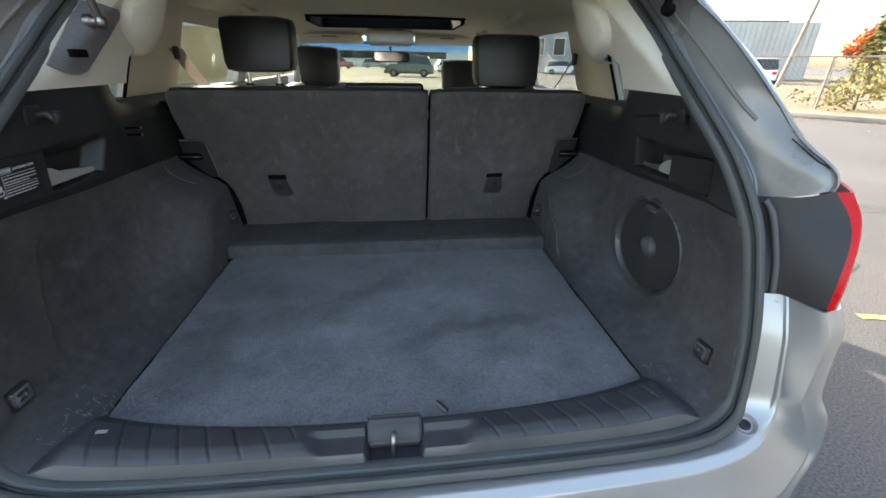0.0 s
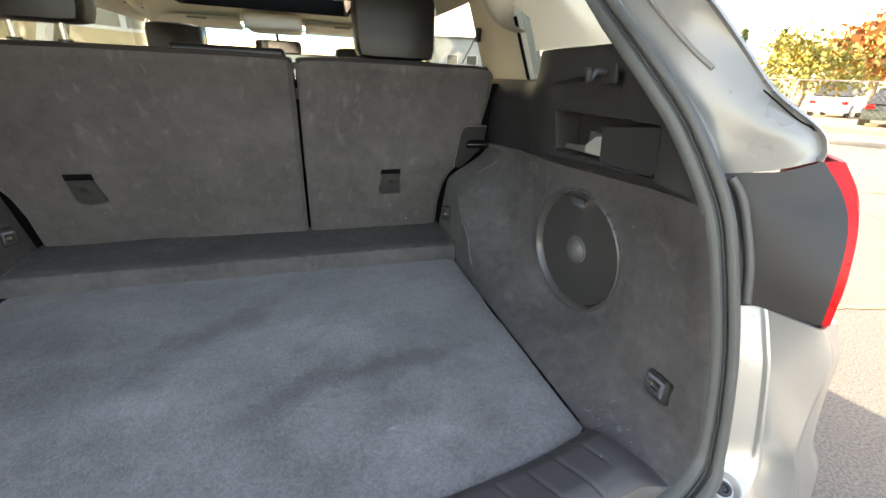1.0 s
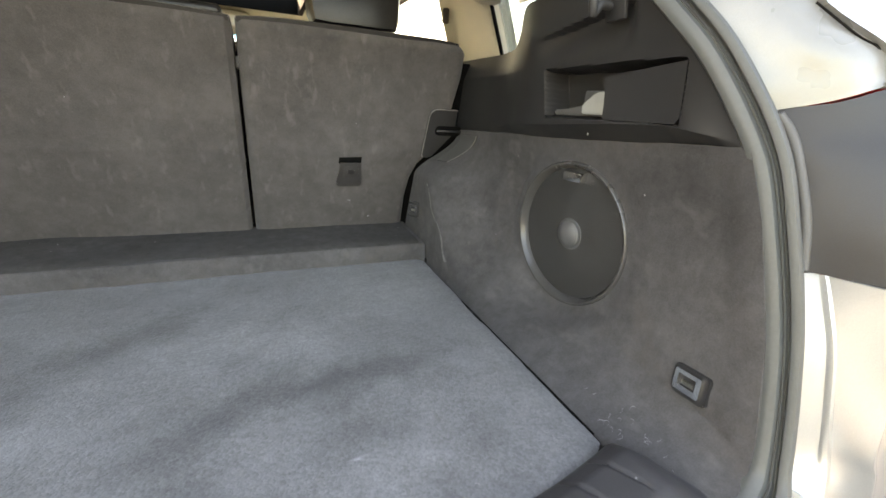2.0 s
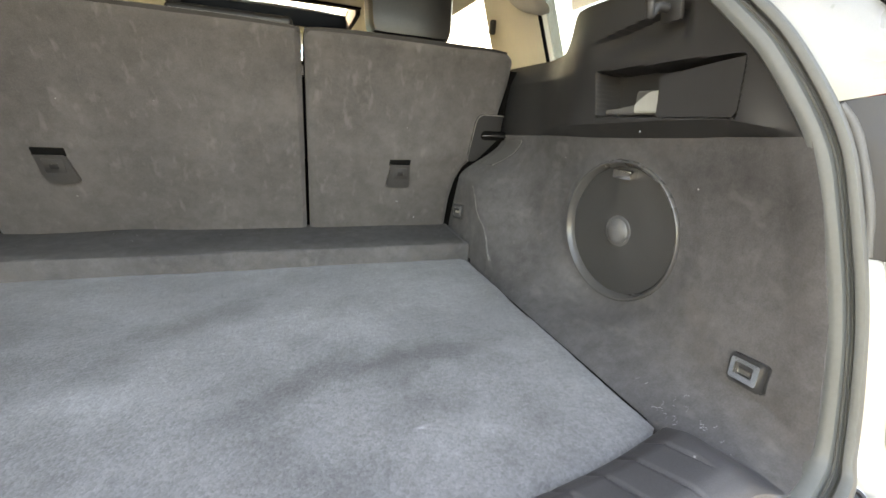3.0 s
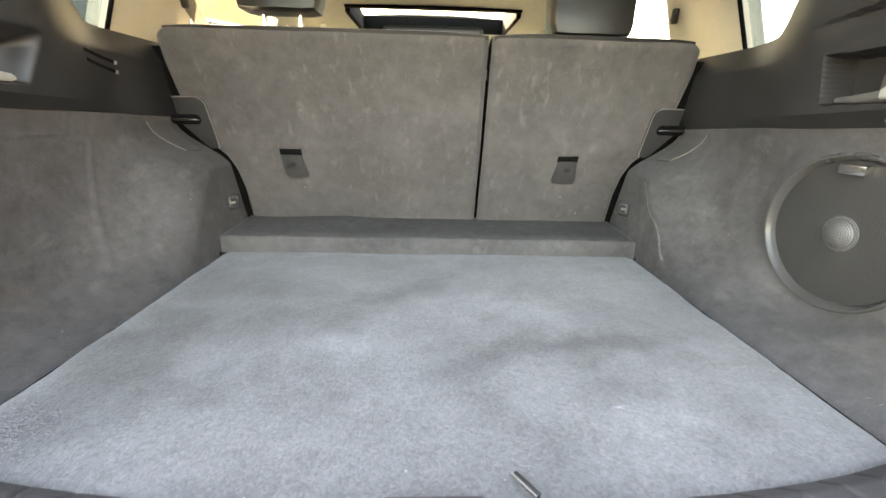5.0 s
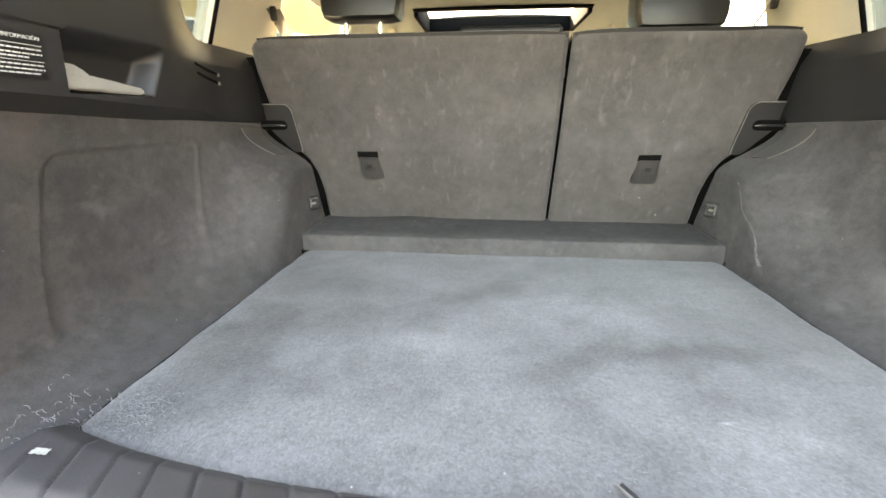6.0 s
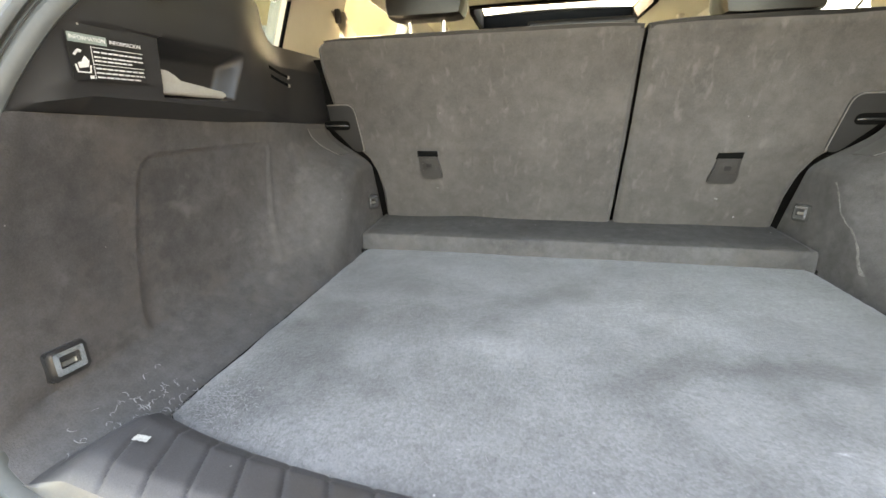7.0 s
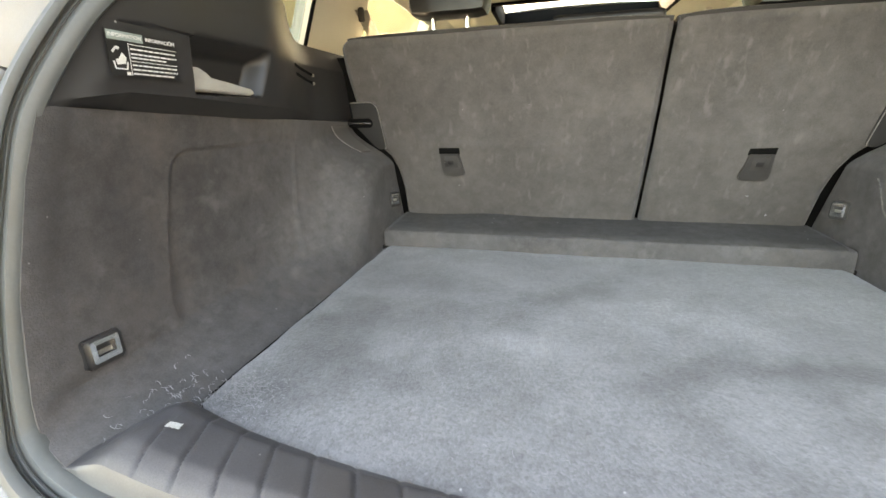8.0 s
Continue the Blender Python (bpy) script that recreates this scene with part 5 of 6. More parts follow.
def pocket_parts():
    # right: flush lid, and in the open well a grey strip that rises to a pale catch
    part("pocket_lid", lid_sheet(1, 0.0748, 0.203, 1.1198, 1.1912, 1.178, lambda y, z: trim_x(y, z) + 0.0012), PLASTIC, trim_r, "flush black pocket lid")
    b = bmesh.new()
    prism(b, [(0.206, 1.124), (0.338, 1.123), (0.338, 1.132), (0.30, 1.134), (0.268, 1.139), (0.255, 1.141), (0.206, 1.141)], 0.656, 0.668, "x")
    bmesh.ops.bevel(b, geom=b.edges[:], offset=0.0025, segments=2, affect="EDGES")
    part("pocket_strip", b, STRIP_PLASTIC, trim_r, "grey plastic strip in the pocket")
    b = bmesh.new()
    prism(b, [(0.206, 1.1265), (0.262, 1.1265), (0.262, 1.140), (0.252, 1.146), (0.241, 1.155), (0.232, 1.159), (0.206, 1.160)], 0.650, 0.66, "x")
    bmesh.ops.bevel(b, geom=b.edges[:], offset=0.002, segments=2, affect="EDGES")
    part("pocket_catch", b, PALE_PLASTIC, trim_r, "pale plastic catch in the pocket")
    part("catch_block", boxed(0.67, 0.684, 0.232, 0.282, 1.13, 1.163, bevel=0.003), STRIP_PLASTIC, trim_r, "grey block behind the catch")
    # left: the same strip and catch in an open well
    b = bmesh.new()
    prism(b, [(0.198, 1.125), (0.352, 1.123), (0.345, 1.134), (0.29, 1.141), (0.25, 1.146), (0.198, 1.148)], -0.664, -0.652, "x")
    bmesh.ops.bevel(b, geom=b.edges[:], offset=0.0025, segments=2, affect="EDGES")
    part("pocket_strip", b, PALE_PLASTIC, trim_l, "pale plastic strip in the pocket")
    b = bmesh.new()
    prism(b, [(0.197, 1.126), (0.262, 1.126), (0.256, 1.136), (0.243, 1.143), (0.230, 1.153), (0.220, 1.159), (0.197, 1.160)], -0.656, -0.646, "x")
    bmesh.ops.bevel(b, geom=b.edges[:], offset=0.002, segments=2, affect="EDGES")
    part("pocket_catch", b, PALE_PLASTIC, trim_l, "pale plastic catch in the pocket")
    # two vent slits near the seats with worn pale ends
    for k in (0, 1):
        y0, y1, z0, z1 = 0.505 + 0.006 * k, 0.606, 1.193 - 0.0175 * k, 1.180 - 0.0185 * k
        rows = [[(-trim_x(lerp(y0, y1, i / 8), lerp(z0, z1, i / 8)) + 0.0012, lerp(y0, y1, i / 8), lerp(z0, z1, i / 8) + d) for i in range(9)] for d in (-0.003, 0.003)]
        part("vent_slit", sheet(rows, 0.002), DARK, trim_l, "dark vent slit")
        x = -trim_x(y1, z1)
        part("vent_end", boxed(x - 0.003, x + 0.003, y1 - 0.003, y1 + 0.004, z1 - 0.004, z1 + 0.003, bevel=0.001), PALE_PLASTIC, trim_l)


pocket_parts()


def on_wall(y, z, s, lift):
    return Vector((s * (wall_x(y, z, s) - lift), y, z))


def wall_details():
    for s, wall in ((1, wall_r), (-1, wall_l)):
        a0, a1, b0, b1 = Vector((0.705, 0.99)), Vector((0.662, 1.06)), Vector((0.752, 0.988)), Vector((0.752, 1.058))
        rows = []
        for j in range(9):
            p, q = a0.lerp(a1, j / 8), b0.lerp(b1, j / 8)
            rows.append([on_wall(*p.lerp(q, i / 8), s, 0.0035) for i in range(9)])
        w = part("latch_trim", sheet(rows, 0.003 * s), WEDGE, wall, "smooth dark plastic wedge below the seat latch")
        rows = [[on_wall(*(a0.lerp(a1, j / 12) + Vector((d, 0))), s, 0.0052) for d in (-0.0022, 0.0012)] for j in range(13)]
        part("trim_edge", sheet(rows, 0.001 * s), GREY_PLASTIC, w, "pale edge strip")
    # worn fold of the wheel arch carpet, right side
    pts = [(0.713, 0.932), (0.693, 0.903), (0.675, 0.873), (0.649, 0.852), (0.631, 0.842), (0.605, 0.811), (0.588, 0.78), (0.572, 0.763)]
    line = smooth_line([(0, y, z) for y, z in pts], 6)
    rows = []
    for k, p in enumerate(line):
        w = 0.0012 + 0.0014 * (noise.noise((k * 0.31, 2.0, 0.0)) + 0.6) + 0.002 * ss(28, 40, k)
        c = Vector((p.y + 0.002 * noise.noise((k * 0.5, 0, 3.3)), p.z))
        rows.append([on_wall(c.x + w * d, c.y - 0.3 * w * d, 1, 0.0014 - 0.0006 * abs(d)) for d in (-1, 0, 1)])
    part("worn_fold", sheet(rows, 0.001), WORN, wall_r, "pale worn fold in the carpet")


WEDGE = surf("dusty_dark_plastic", (0.07, 0.068, 0.067), 0.6, big=(12.0, 0.2), fine=(500.0, 0.1), bump=0.2, dist=0.0005)
WORN = surf("worn_carpet_fibre", (0.14, 0.137, 0.134), 0.95, big=(30.0, 0.4), fine=(500.0, 0.4), bump=0.5, dist=0.001, spec=0.2)
wall_details()


def text_part(body, size, m, parent, material):
    cu = bpy.data.curves.new("lettering", "FONT")
    cu.body, cu.size, cu.extrude = body, size, 0.0002
    tmp = bpy.data.objects.new("lettering", cu)
    me = bpy.data.meshes.new_from_object(tmp)
    bpy.data.objects.remove(tmp)
    me.transform(m)
    me.materials.clear()
    me.materials.append(material)
    ob = new("lettering", me)
    ob.parent = parent
    return ob


def info_label():
    """The black instruction sticker on the left trim: local x along the sticker, y up."""
    m = Matrix(((0, 0, 1, -0.6338), (1, 0, 0, 0.066), (0, 1, 0, 1.1355), (0, 0, 0, 1)))
    # the sticker leans with the trim
    m = m @ pose(0, 0, 0, 5.7, 0, 0)
    W, H = 0.099, 0.052
    b = bmesh.new()
    box(b, 0, W, 0, H, 0, 0.0008)
    lab = part("instruction_label", placed(b, m), STICKER, trim_l, "black instruction sticker with white print in two languages")
    part("heading_panel", placed(boxed(0.001, 0.048, 0.041, H - 0.001, 0.0009, 0.0011), m), TEAL_INK, lab)
    text_part("INFORMATION", 0.0064, m @ pose(0.0025, 0.0442, 0.0012), lab, WHITE_INK)
    text_part("INFORMACI\u00d3N", 0.0064, m @ pose(0.0515, 0.0442, 0.001), lab, WHITE_INK)
    for z in (0.0375, 0.0185):
        part("rule", placed(boxed(0.028, 0.097, z, z + 0.0007, 0.0009, 0.0012), m), WHITE_INK, lab)
    for z, w in ((0.032, 0.066), (0.0265, 0.067), (0.0222, 0.05), (0.0135, 0.066), (0.0085, 0.067), (0.0035, 0.06)):
        x = 0.029
        rnd = random.Random(int(z * 1e5))
        while x < 0.029 + w:
            k = rnd.uniform(0.004, 0.011)
            part("print_bar", placed(boxed(x, min(x + k, 0.029 + w), z, z + 0.0017, 0.0009, 0.0012), m), WHITE_INK, lab)
            x += k + 0.0014
    part("rule", placed(boxed(0.0265, 0.0272, 0.002, 0.039, 0.0009, 0.0012), m), WHITE_INK, lab)
    # pictogram: a bin with a load and an arrow
    b = bmesh.new()
    for o in ([(0.006, 0.008), (0.022, 0.008), (0.024, 0.017), (0.022, 0.017), (0.0205, 0.0095), (0.0075, 0.0095), (0.006, 0.017), (0.004, 0.017)],
              [(0.009, 0.013), (0.02, 0.015), (0.022, 0.022), (0.017, 0.027), (0.012, 0.02), (0.008, 0.019)],
              [(0.004, 0.028), (0.010, 0.034), (0.015, 0.033), (0.013, 0.030), (0.010, 0.031), (0.006, 0.026)]):
        prism(b, o, 0.0009, 0.0013, "z")
    part("pictogram", placed(b, m), WHITE_INK, lab)
    part("print_bar", placed(boxed(0.020, 0.025, 0.002, 0.0055, 0.0009, 0.0012), m), WHITE_INK, lab)


info_label()


# dark cover plate with the strut ball, on the left rear pillar trim, and the right strut ball
def strut_mount(s):
    if s < 0:
        rows = []
        for z, y0, y1 in ((1.325, 0.28, 0.300), (1.330, 0.255, 0.318), (1.343, 0.225, 0.330), (1.365, 0.245, 0.349), (1.40, 0.28, 0.38), (1.43, 0.31, 0.402), (1.44, 0.322, 0.402), (1.447, 0.33, 0.392), (1.456, 0.338, 0.36)):
            rows.append([(s * (d_x(lerp(y0, y1, k / 8), z) - 0.006), lerp(y0, y1, k / 8), z) for k in range(9)])
        mt = solid("strut_cover", sheet(rows, -0.008 * s), surf("mid_grey_plastic", (0.2, 0.2, 0.215), 0.5), "dark grey cover plate with a slot on the pillar", "strut cover")
        p = Vector((s * (d_x(0.283, 1.362) - 0.010), 0.283, 1.362))
        part("slot", boxed(p.x - 0.004, p.x + 0.004, p.y - 0.025, p.y + 0.02, p.z - 0.006, p.z + 0.008, bevel=0.002), DARK, mt)
        c = Vector((s * (d_x(0.328, 1.42) - 0.012), 0.328, 1.42))
        b = turned(bmesh.new(), c, (-s, 0, 0), [(0.013, -0.012), (0.013, 0.0), (0.009, 0.003), (0.008, 0.006), (0.0125, 0.011), (0.014, 0.016), (0.0125, 0.022), (0.008, 0.026), (0.002, 0.027)], 18)
        tube(b, [c + Vector((-0.016 * s, -0.002, 0.004)), c + Vector((-0.018 * s, -0.02, 0.035)), c + Vector((-0.022 * s, -0.045, 0.08))], 0.0075, 10)
        part("strut_ball", b, STEEL, mt, "steel ball stud with the strut end")
    else:
        c = Vector((0.592, 0.262, 1.462))
        b = tube(bmesh.new(), [c, c + Vector((-0.012, -0.01, 0)), c + Vector((-0.02, -0.018, 0.0))], [0.013, 0.012, 0.009], 14)
        tube(b, [c + Vector((-0.014, -0.012, 0)), c + Vector((-0.02, -0.03, 0.05)), c + Vector((-0.03, -0.05, 0.12))], 0.008, 10)
        part("strut_ball", b, DARK, car, "black ball socket of the tailgate strut")


strut_mount(-1)
strut_mount(1)


# ---- cabin fittings ----
def grab_handle(x, y, z, s, label):
    g = thing("grab_handle", (x, y, z), label, "grab handle", "grab handles over the doors")
    c = Vector((x, y, z))
    pts = [c + Vector(v) for v in ((0, -0.09, 0.0), (-s * 0.02, -0.08, -0.022), (-s * 0.03, -0.05, -0.034), (-s * 0.032, 0, -0.038), (-s * 0.03, 0.05, -0.034), (-s * 0.02, 0.08, -0.022), (0, 0.09, 0.0))]
    part("grip", tube(bmesh.new(), smooth_line(pts, 4), 0.0095, 10, flat=1.3), BEIGE, g)
    for k in (-1, 1):
        p = c + Vector((0, k * 0.085, 0.004))
        part("mount", boxed(p.x - 0.016, p.x + 0.016, p.y - 0.02, p.y + 0.02, p.z - 0.012, p.z + 0.012, bevel=0.006), BEIGE, g)
        part("hinge_cap", boxed(p.x - 0.02, p.x + 0.012, p.y - 0.008, p.y + 0.008, p.z - 0.018, p.z - 0.008, bevel=0.003), PLASTIC, g)


for s in (1, -1):
    grab_handle(s * 0.565, 1.32, roof_z(1.32) - 0.018, s, "beige folding grab handle on the headliner")
    grab_handle(s * 0.565, 2.1, roof_z(2.1) - 0.045, s, "beige grab handle above the front door")


def visor(x0, x1, label):
    v = thing("sun_visor", ((x0 + x1) / 2, 2.4, 1.5), label, "sun visor", "sun visors")
    t = Matrix.Translation((0, 2.50, 1.487)) @ pose(0, 0, 0, -16, 0, 0)
    b = boxed(x0, x1, -0.075, 0.075, -0.009, 0.009, bevel=0.008, seg=3, turn=t)
    part("flap", b, BEIGE, v)
    b = tube(bmesh.new(), [t @ Vector((x0 - 0.02, 0.07, 0.01)), t @ Vector((x1 + 0.02, 0.07, 0.01))], 0.005, 8)
    part("rod", b, BEIGE, v)
    part("pull_tab", boxed((x0 + x1) / 2 - 0.05, (x0 + x1) / 2 + 0.05, -0.078, -0.06, -0.011, -0.006, bevel=0.002, turn=t), GREY_PLASTIC, v)


visor(-0.60, -0.17, "folded-up beige sun visor with a pull tab")
visor(0.18, 0.61, "folded-up beige sun visor with a pull tab")
b = boxed(-0.14, 0.165, 2.28, 2.60, 1.45, 1.535, bevel=0.03, seg=3)
solid("overhead_console", b, BEIGE, "beige overhead console between the visors", "overhead console")


def rear_mirror():
    mt = thing("rear_view_mirror", (0.013, 2.62, 1.384), "black rear-view mirror hung on the windshield", "mirror")
    m = Matrix.Translation((0.013, 2.6, 1.384)) @ pose(0, 0, 0, 5, 0, -6)
    b = bmesh.new()
    prism(b, round_rect(-0.134, 0.134, -0.037, 0.037, 0.02), 0.0, 0.025, "y")
    bmesh.ops.bevel(b, geom=b.edges[:], offset=0.006, segments=2, affect="EDGES")
    part("housing", placed(b, m), PLASTIC, mt)
    b = bmesh.new()
    prism(b, round_rect(-0.125, 0.125, -0.029, 0.029, 0.016), -0.004, -0.001, "y")
    part("mirror_glass", placed(b, m), MIRROR, mt)
    part("stem", tube(bmesh.new(), [(0.013, 2.62, 1.39), (0.012, 2.61, 1.43), (0.01, 2.56, 1.46)], 0.009, 8), PLASTIC, mt)


rear_mirror()


def seat_belt(s):
    sb = thing("seat_belt", (s * 0.66, 0.93, 1.4), "grey webbing seat belt hanging at the pillar", "seat belt", "rear seat belts")
    b = bmesh.new()
    pts = [(0.680, 0.925, 1.385), (0.676, 0.945, 1.36), (0.655, 0.975, 1.30), (0.63, 1.0, 1.24), (0.60, 1.02, 1.1)]
    wide, deep = (0.004, 0.017) if s > 0 else (0.017, -0.01)
    rows = [[(s * (x + wide * k), y + deep * k, z) for k in (-1, -0.3, 0.3, 1)] for x, y, z in smooth_line(pts, 4)]
    grid(b, rows)
    bmesh.ops.solidify(b, geom=b.faces[:], thickness=0.0015)
    part("webbing", b, WEBBING, sb)
    part("guide", boxed(min(s * 0.672, s * 0.690), max(s * 0.672, s * 0.690), 0.918, 0.932, 1.352, 1.392, bevel=0.005), PLASTIC, sb, "dark plastic guide loop")


for s in (1, -1):
    seat_belt(s)


# ---- small litter ----
def litter():
    t = Matrix.Translation((0.094, -0.036, 0.731)) @ pose(0, 0, 0, 0, -20, 35)
    st = thing("pull_tab", (0.088, -0.035, 0.725), "small dark fabric pull tab with a pale edge", "pull tab")
    part("strap", boxed(-0.003, 0.003, -0.024, 0.010, -0.001, 0.004, bevel=0.001, turn=t), PLASTIC, st)
    part("edge", boxed(-0.004, -0.0022, -0.024, 0.010, 0.0, 0.006, bevel=0.0005, turn=t), GREY_PLASTIC, st)
    b = bmesh.new()
    rows = []
    for j in range(5):
        rows.append([(-0.512 + 0.0038 * (i - 2) + 0.003 * noise.noise((i, j, 1)), -0.066 + 0.002 * (j - 2) + 0.002 * noise.noise((i, j, 5)), 0.756 + 0.002 * noise.noise((i * 0.9, j * 0.8, 9))) for i in range(6)])
    grid(b, rows)
    bmesh.ops.solidify(b, geom=b.faces[:], thickness=0.0006)
    solid("paper_scrap", b, WHITE_INK, "torn scrap of white paper on the sill plate", "paper scrap")


litter()


def lint():
    """Pale hairs and fibres caught in the carpet corners."""
    rnd = random.Random(21)
    b = bmesh.new()
    for cx, cy, sx, sy, n in ((-0.50, 0.03, 0.055, 0.04, 300), (-0.585, 0.0, 0.035, 0.07, 50), (0.585, 0.01, 0.035, 0.07, 22), (0.49, 0.03, 0.05, 0.02, 25), (0.1, -0.01, 0.35, 0.02, 25)):
        for _ in range(n):
            x, y = cx + rnd.gauss(0, sx * 0.5), cy + rnd.gauss(0, sy * 0.5)
            a, r, w = rnd.uniform(0, 6.28), rnd.uniform(0.003, 0.008), 0.00028
            turn = rnd.uniform(0.5, 1.6) * rnd.choice((-1, 1))
            pts = []
            for k in range(6):
                pts.append((x, y))
                x, y, a = x + r * 0.35 * math.cos(a), y + r * 0.35 * math.sin(a), a + turn * 0.4
            rows = []
            for k, (u, v) in enumerate(pts):
                if abs(u) < 0.545:
                    z = FLOOR_Z + 0.0072 + 0.008 * max(0.0, v)
                else:
                    z = float(np.interp(abs(u), [0.549, 0.557, 0.597, 0.636, 0.668], [0.714, 0.72, 0.733, 0.75, 0.775])) + 0.003
                z += 0.0015 * math.sin(k * 0.6)
                rows.append([(u - w, v - w, z), (u + w, v + w, z + w)])
            grid(b, rows)
    for x, y, z, r in ((0.383, 0.843, 0.865, 0.0032), (0.440, 0.857, 0.815, 0.0028), (0.655, 0.245, 1.0965, 0.002), (-0.17, 0.766, 1.101, 0.0015)):
        # bits of fluff on the seat back and the trim
        c = Vector((x, y - 0.002, z))
        tube(b, [c + Vector((rnd.uniform(-r, r), -0.0006 * k, rnd.uniform(-r, r))) for k in range(5)], r * 0.35, 5)
    tagged(link_mesh("lint", b, LINT), "pale hairs and lint in the carpet corners", "lint", kind="stuff")


LINT = surf("pale_lint", (0.2, 0.2, 0.205), 0.9, big=(20.0, 0.2), fine=(500.0, 0.2), bump=0.0)
lint()


# ---- outdoors ----
KN = Vector((0.84, 0.54, 0)).normalized()      # away from the car, across the kerb
KT = Vector((-KN.y, KN.x, 0))                  # along the kerb, towards the front


def kerb_place(c, t, z=0.0):
    p = KN * c + KT * t
    return Vector((p.x, p.y, z))


def build_ground():
    bm = bmesh.new()
    box(bm, -900, 900, -900, 900, -0.4, 0.0)
    solid("ground", bm, ASPHALT, "grey worn asphalt car park", "asphalt ground", kind="structure")
    # verge behind the kerb
    b = bmesh.new()
    c = [kerb_place(16.0, -120), kerb_place(16.0, 9), kerb_place(75, 26), kerb_place(260, -160)]
    prism(b, [(p.x, p.y) for p in c], 0.004, 0.13, "z")
    solid("verge", b, DRY_GRASS, "dry leaf-strewn grass verge behind the kerb", "grass verge", kind="structure")
    for k in range(-20, 3):
        b = bmesh.new()
        a, d = kerb_place(15.8, k * 3 + 0.01), kerb_place(16.0, k * 3 + 2.99)
        m = Matrix.Translation(kerb_place(15.9, k * 3 + 1.5, 0.075)) @ Matrix.Rotation(math.atan2(KT.y, KT.x), 4, "Z")
        box(b, -1.49, 1.49, -0.09, 0.09, -0.075, 0.075, bevel=0.02, turn=m)
        solid("kerb_stone", b, CONCRETE, "grey concrete kerb stone at the verge", "kerb stone", "kerb stones")
    b = bmesh.new()
    turn = Matrix.Translation((5.2, 0.6, 0)) @ Matrix.Rotation(radians(-12), 4, "Z")
    rows = []
    for k in range(121):
        # worn ragged edges
        x = lerp(-2.5, 2.5, k / 120)
        w0, w1 = 0.03 + 0.025 * noise.noise((x * 6, 0, 1.0)), 0.03 + 0.025 * noise.noise((x * 6, 5.0, 1.0))
        rows.append([turn @ Vector((x, w1, 0.004)), turn @ Vector((x, -w0, 0.004))])
    grid(b, rows)
    solid("line_marking", b, LINE_PAINT, "faded yellow parking line on the asphalt", "line marking", kind="structure")


build_ground()


def build_cracks():
    """Open cracks in the asphalt beside the car and leaves blown about."""
    rnd = random.Random(8)
    for x, y, a, n in ((3.2, 1.6, 0.35, 40), (4.2, 2.8, 0.1, 46), (3.0, 3.6, 0.7, 30), (6.0, 4.0, -0.5, 34), (5.0, 1.0, 1.2, 22)):
        b = bmesh.new()
        rows = []
        for k in range(n):
            w = 0.006 + 0.004 * rnd.random()
            rows.append([(x - w * math.sin(a), y + w * math.cos(a), 0.002), (x + w * math.sin(a), y - w * math.cos(a), 0.002)])
            a += rnd.gauss(0, 0.22)
            x, y = x + 0.1 * math.cos(a), y + 0.1 * math.sin(a)
        grid(b, rows)
        solid("asphalt_crack", b, TAR, "dark crack across the grey asphalt", "asphalt crack", kind="structure")
    b = bmesh.new()
    for k in range(700):
        c = 15.7 - abs(rnd.gauss(0, 0.5)) if k < 520 else rnd.uniform(4, 15)
        p = kerb_place(c, rnd.uniform(-30, 8), 0.012 + 0.01 * rnd.random())
        if p.x < 2.2:
            continue
        r, t = rnd.uniform(0.03, 0.06), rnd.uniform(0, 6.28)
        tip = [Vector((r * q * math.cos(t + u), r * q * math.sin(t + u), 0.008 * rnd.random())) for u, q in ((0, 1.2), (1.2, 0.7), (2.4, 0.8), (3.4, 0.9), (4.6, 0.7), (5.4, 0.8))]
        b.faces.new([b.verts.new(p + q) for q in tip])
    tagged(link_mesh("fallen_leaves", b, LEAF_LITTER), "dry yellow and brown leaves blown along the kerb", "fallen leaves", kind="stuff")


TAR = surf("dark_crack_filler", (0.03, 0.03, 0.03), 0.8, big=(2.0, 0.2), fine=(60.0, 0.2), bump=0.2)
LEAF_LITTER = surf("dry_leaf_litter", (0.34, 0.22, 0.08), 0.8, big=(3.0, 0.4), fine=(40.0, 0.3), bump=0.1)
build_cracks()

FENCE = surf("rusty_fence_steel", (0.28, 0.24, 0.2), 0.6, metal=0.4, big=(3.0, 0.3), fine=(60.0, 0.2), bump=0.1)


def build_fence():
    f = thing("chain_link_fence", kerb_place(17.6, 0, 0.13), "rusty chain-link fence along the verge", "fence")
    for k in range(-14, 3):
        p = kerb_place(17.6, k * 2.6, 0.13)
        part("post", tube(bmesh.new(), [p, p + Vector((0, 0, 1.55))], 0.035, 8), FENCE, f)
    a, d = kerb_place(17.6, -36.4, 1.66), kerb_place(17.6, 5.2, 1.66)
    part("top_rail", tube(bmesh.new(), [a, d], 0.022, 6), FENCE, f)
    b = bmesh.new()
    step_ = 0.14
    n = int(30 / step_)
    for k in range(n):
        for q in (1, -1):
            t0 = -26 + k * step_
            p0, p1 = kerb_place(17.6, t0, 0.2), kerb_place(17.6, t0 + q * 1.44, 1.64)
            w = KT * 0.004
            vs = [b.verts.new(v) for v in (p0 - w, p0 + w, p1 + w, p1 - w)]
            b.faces.new(vs)
    tagged(part("wire_mesh", b, FENCE, f, "grey diamond wire mesh"), kind="stuff")


build_fence()


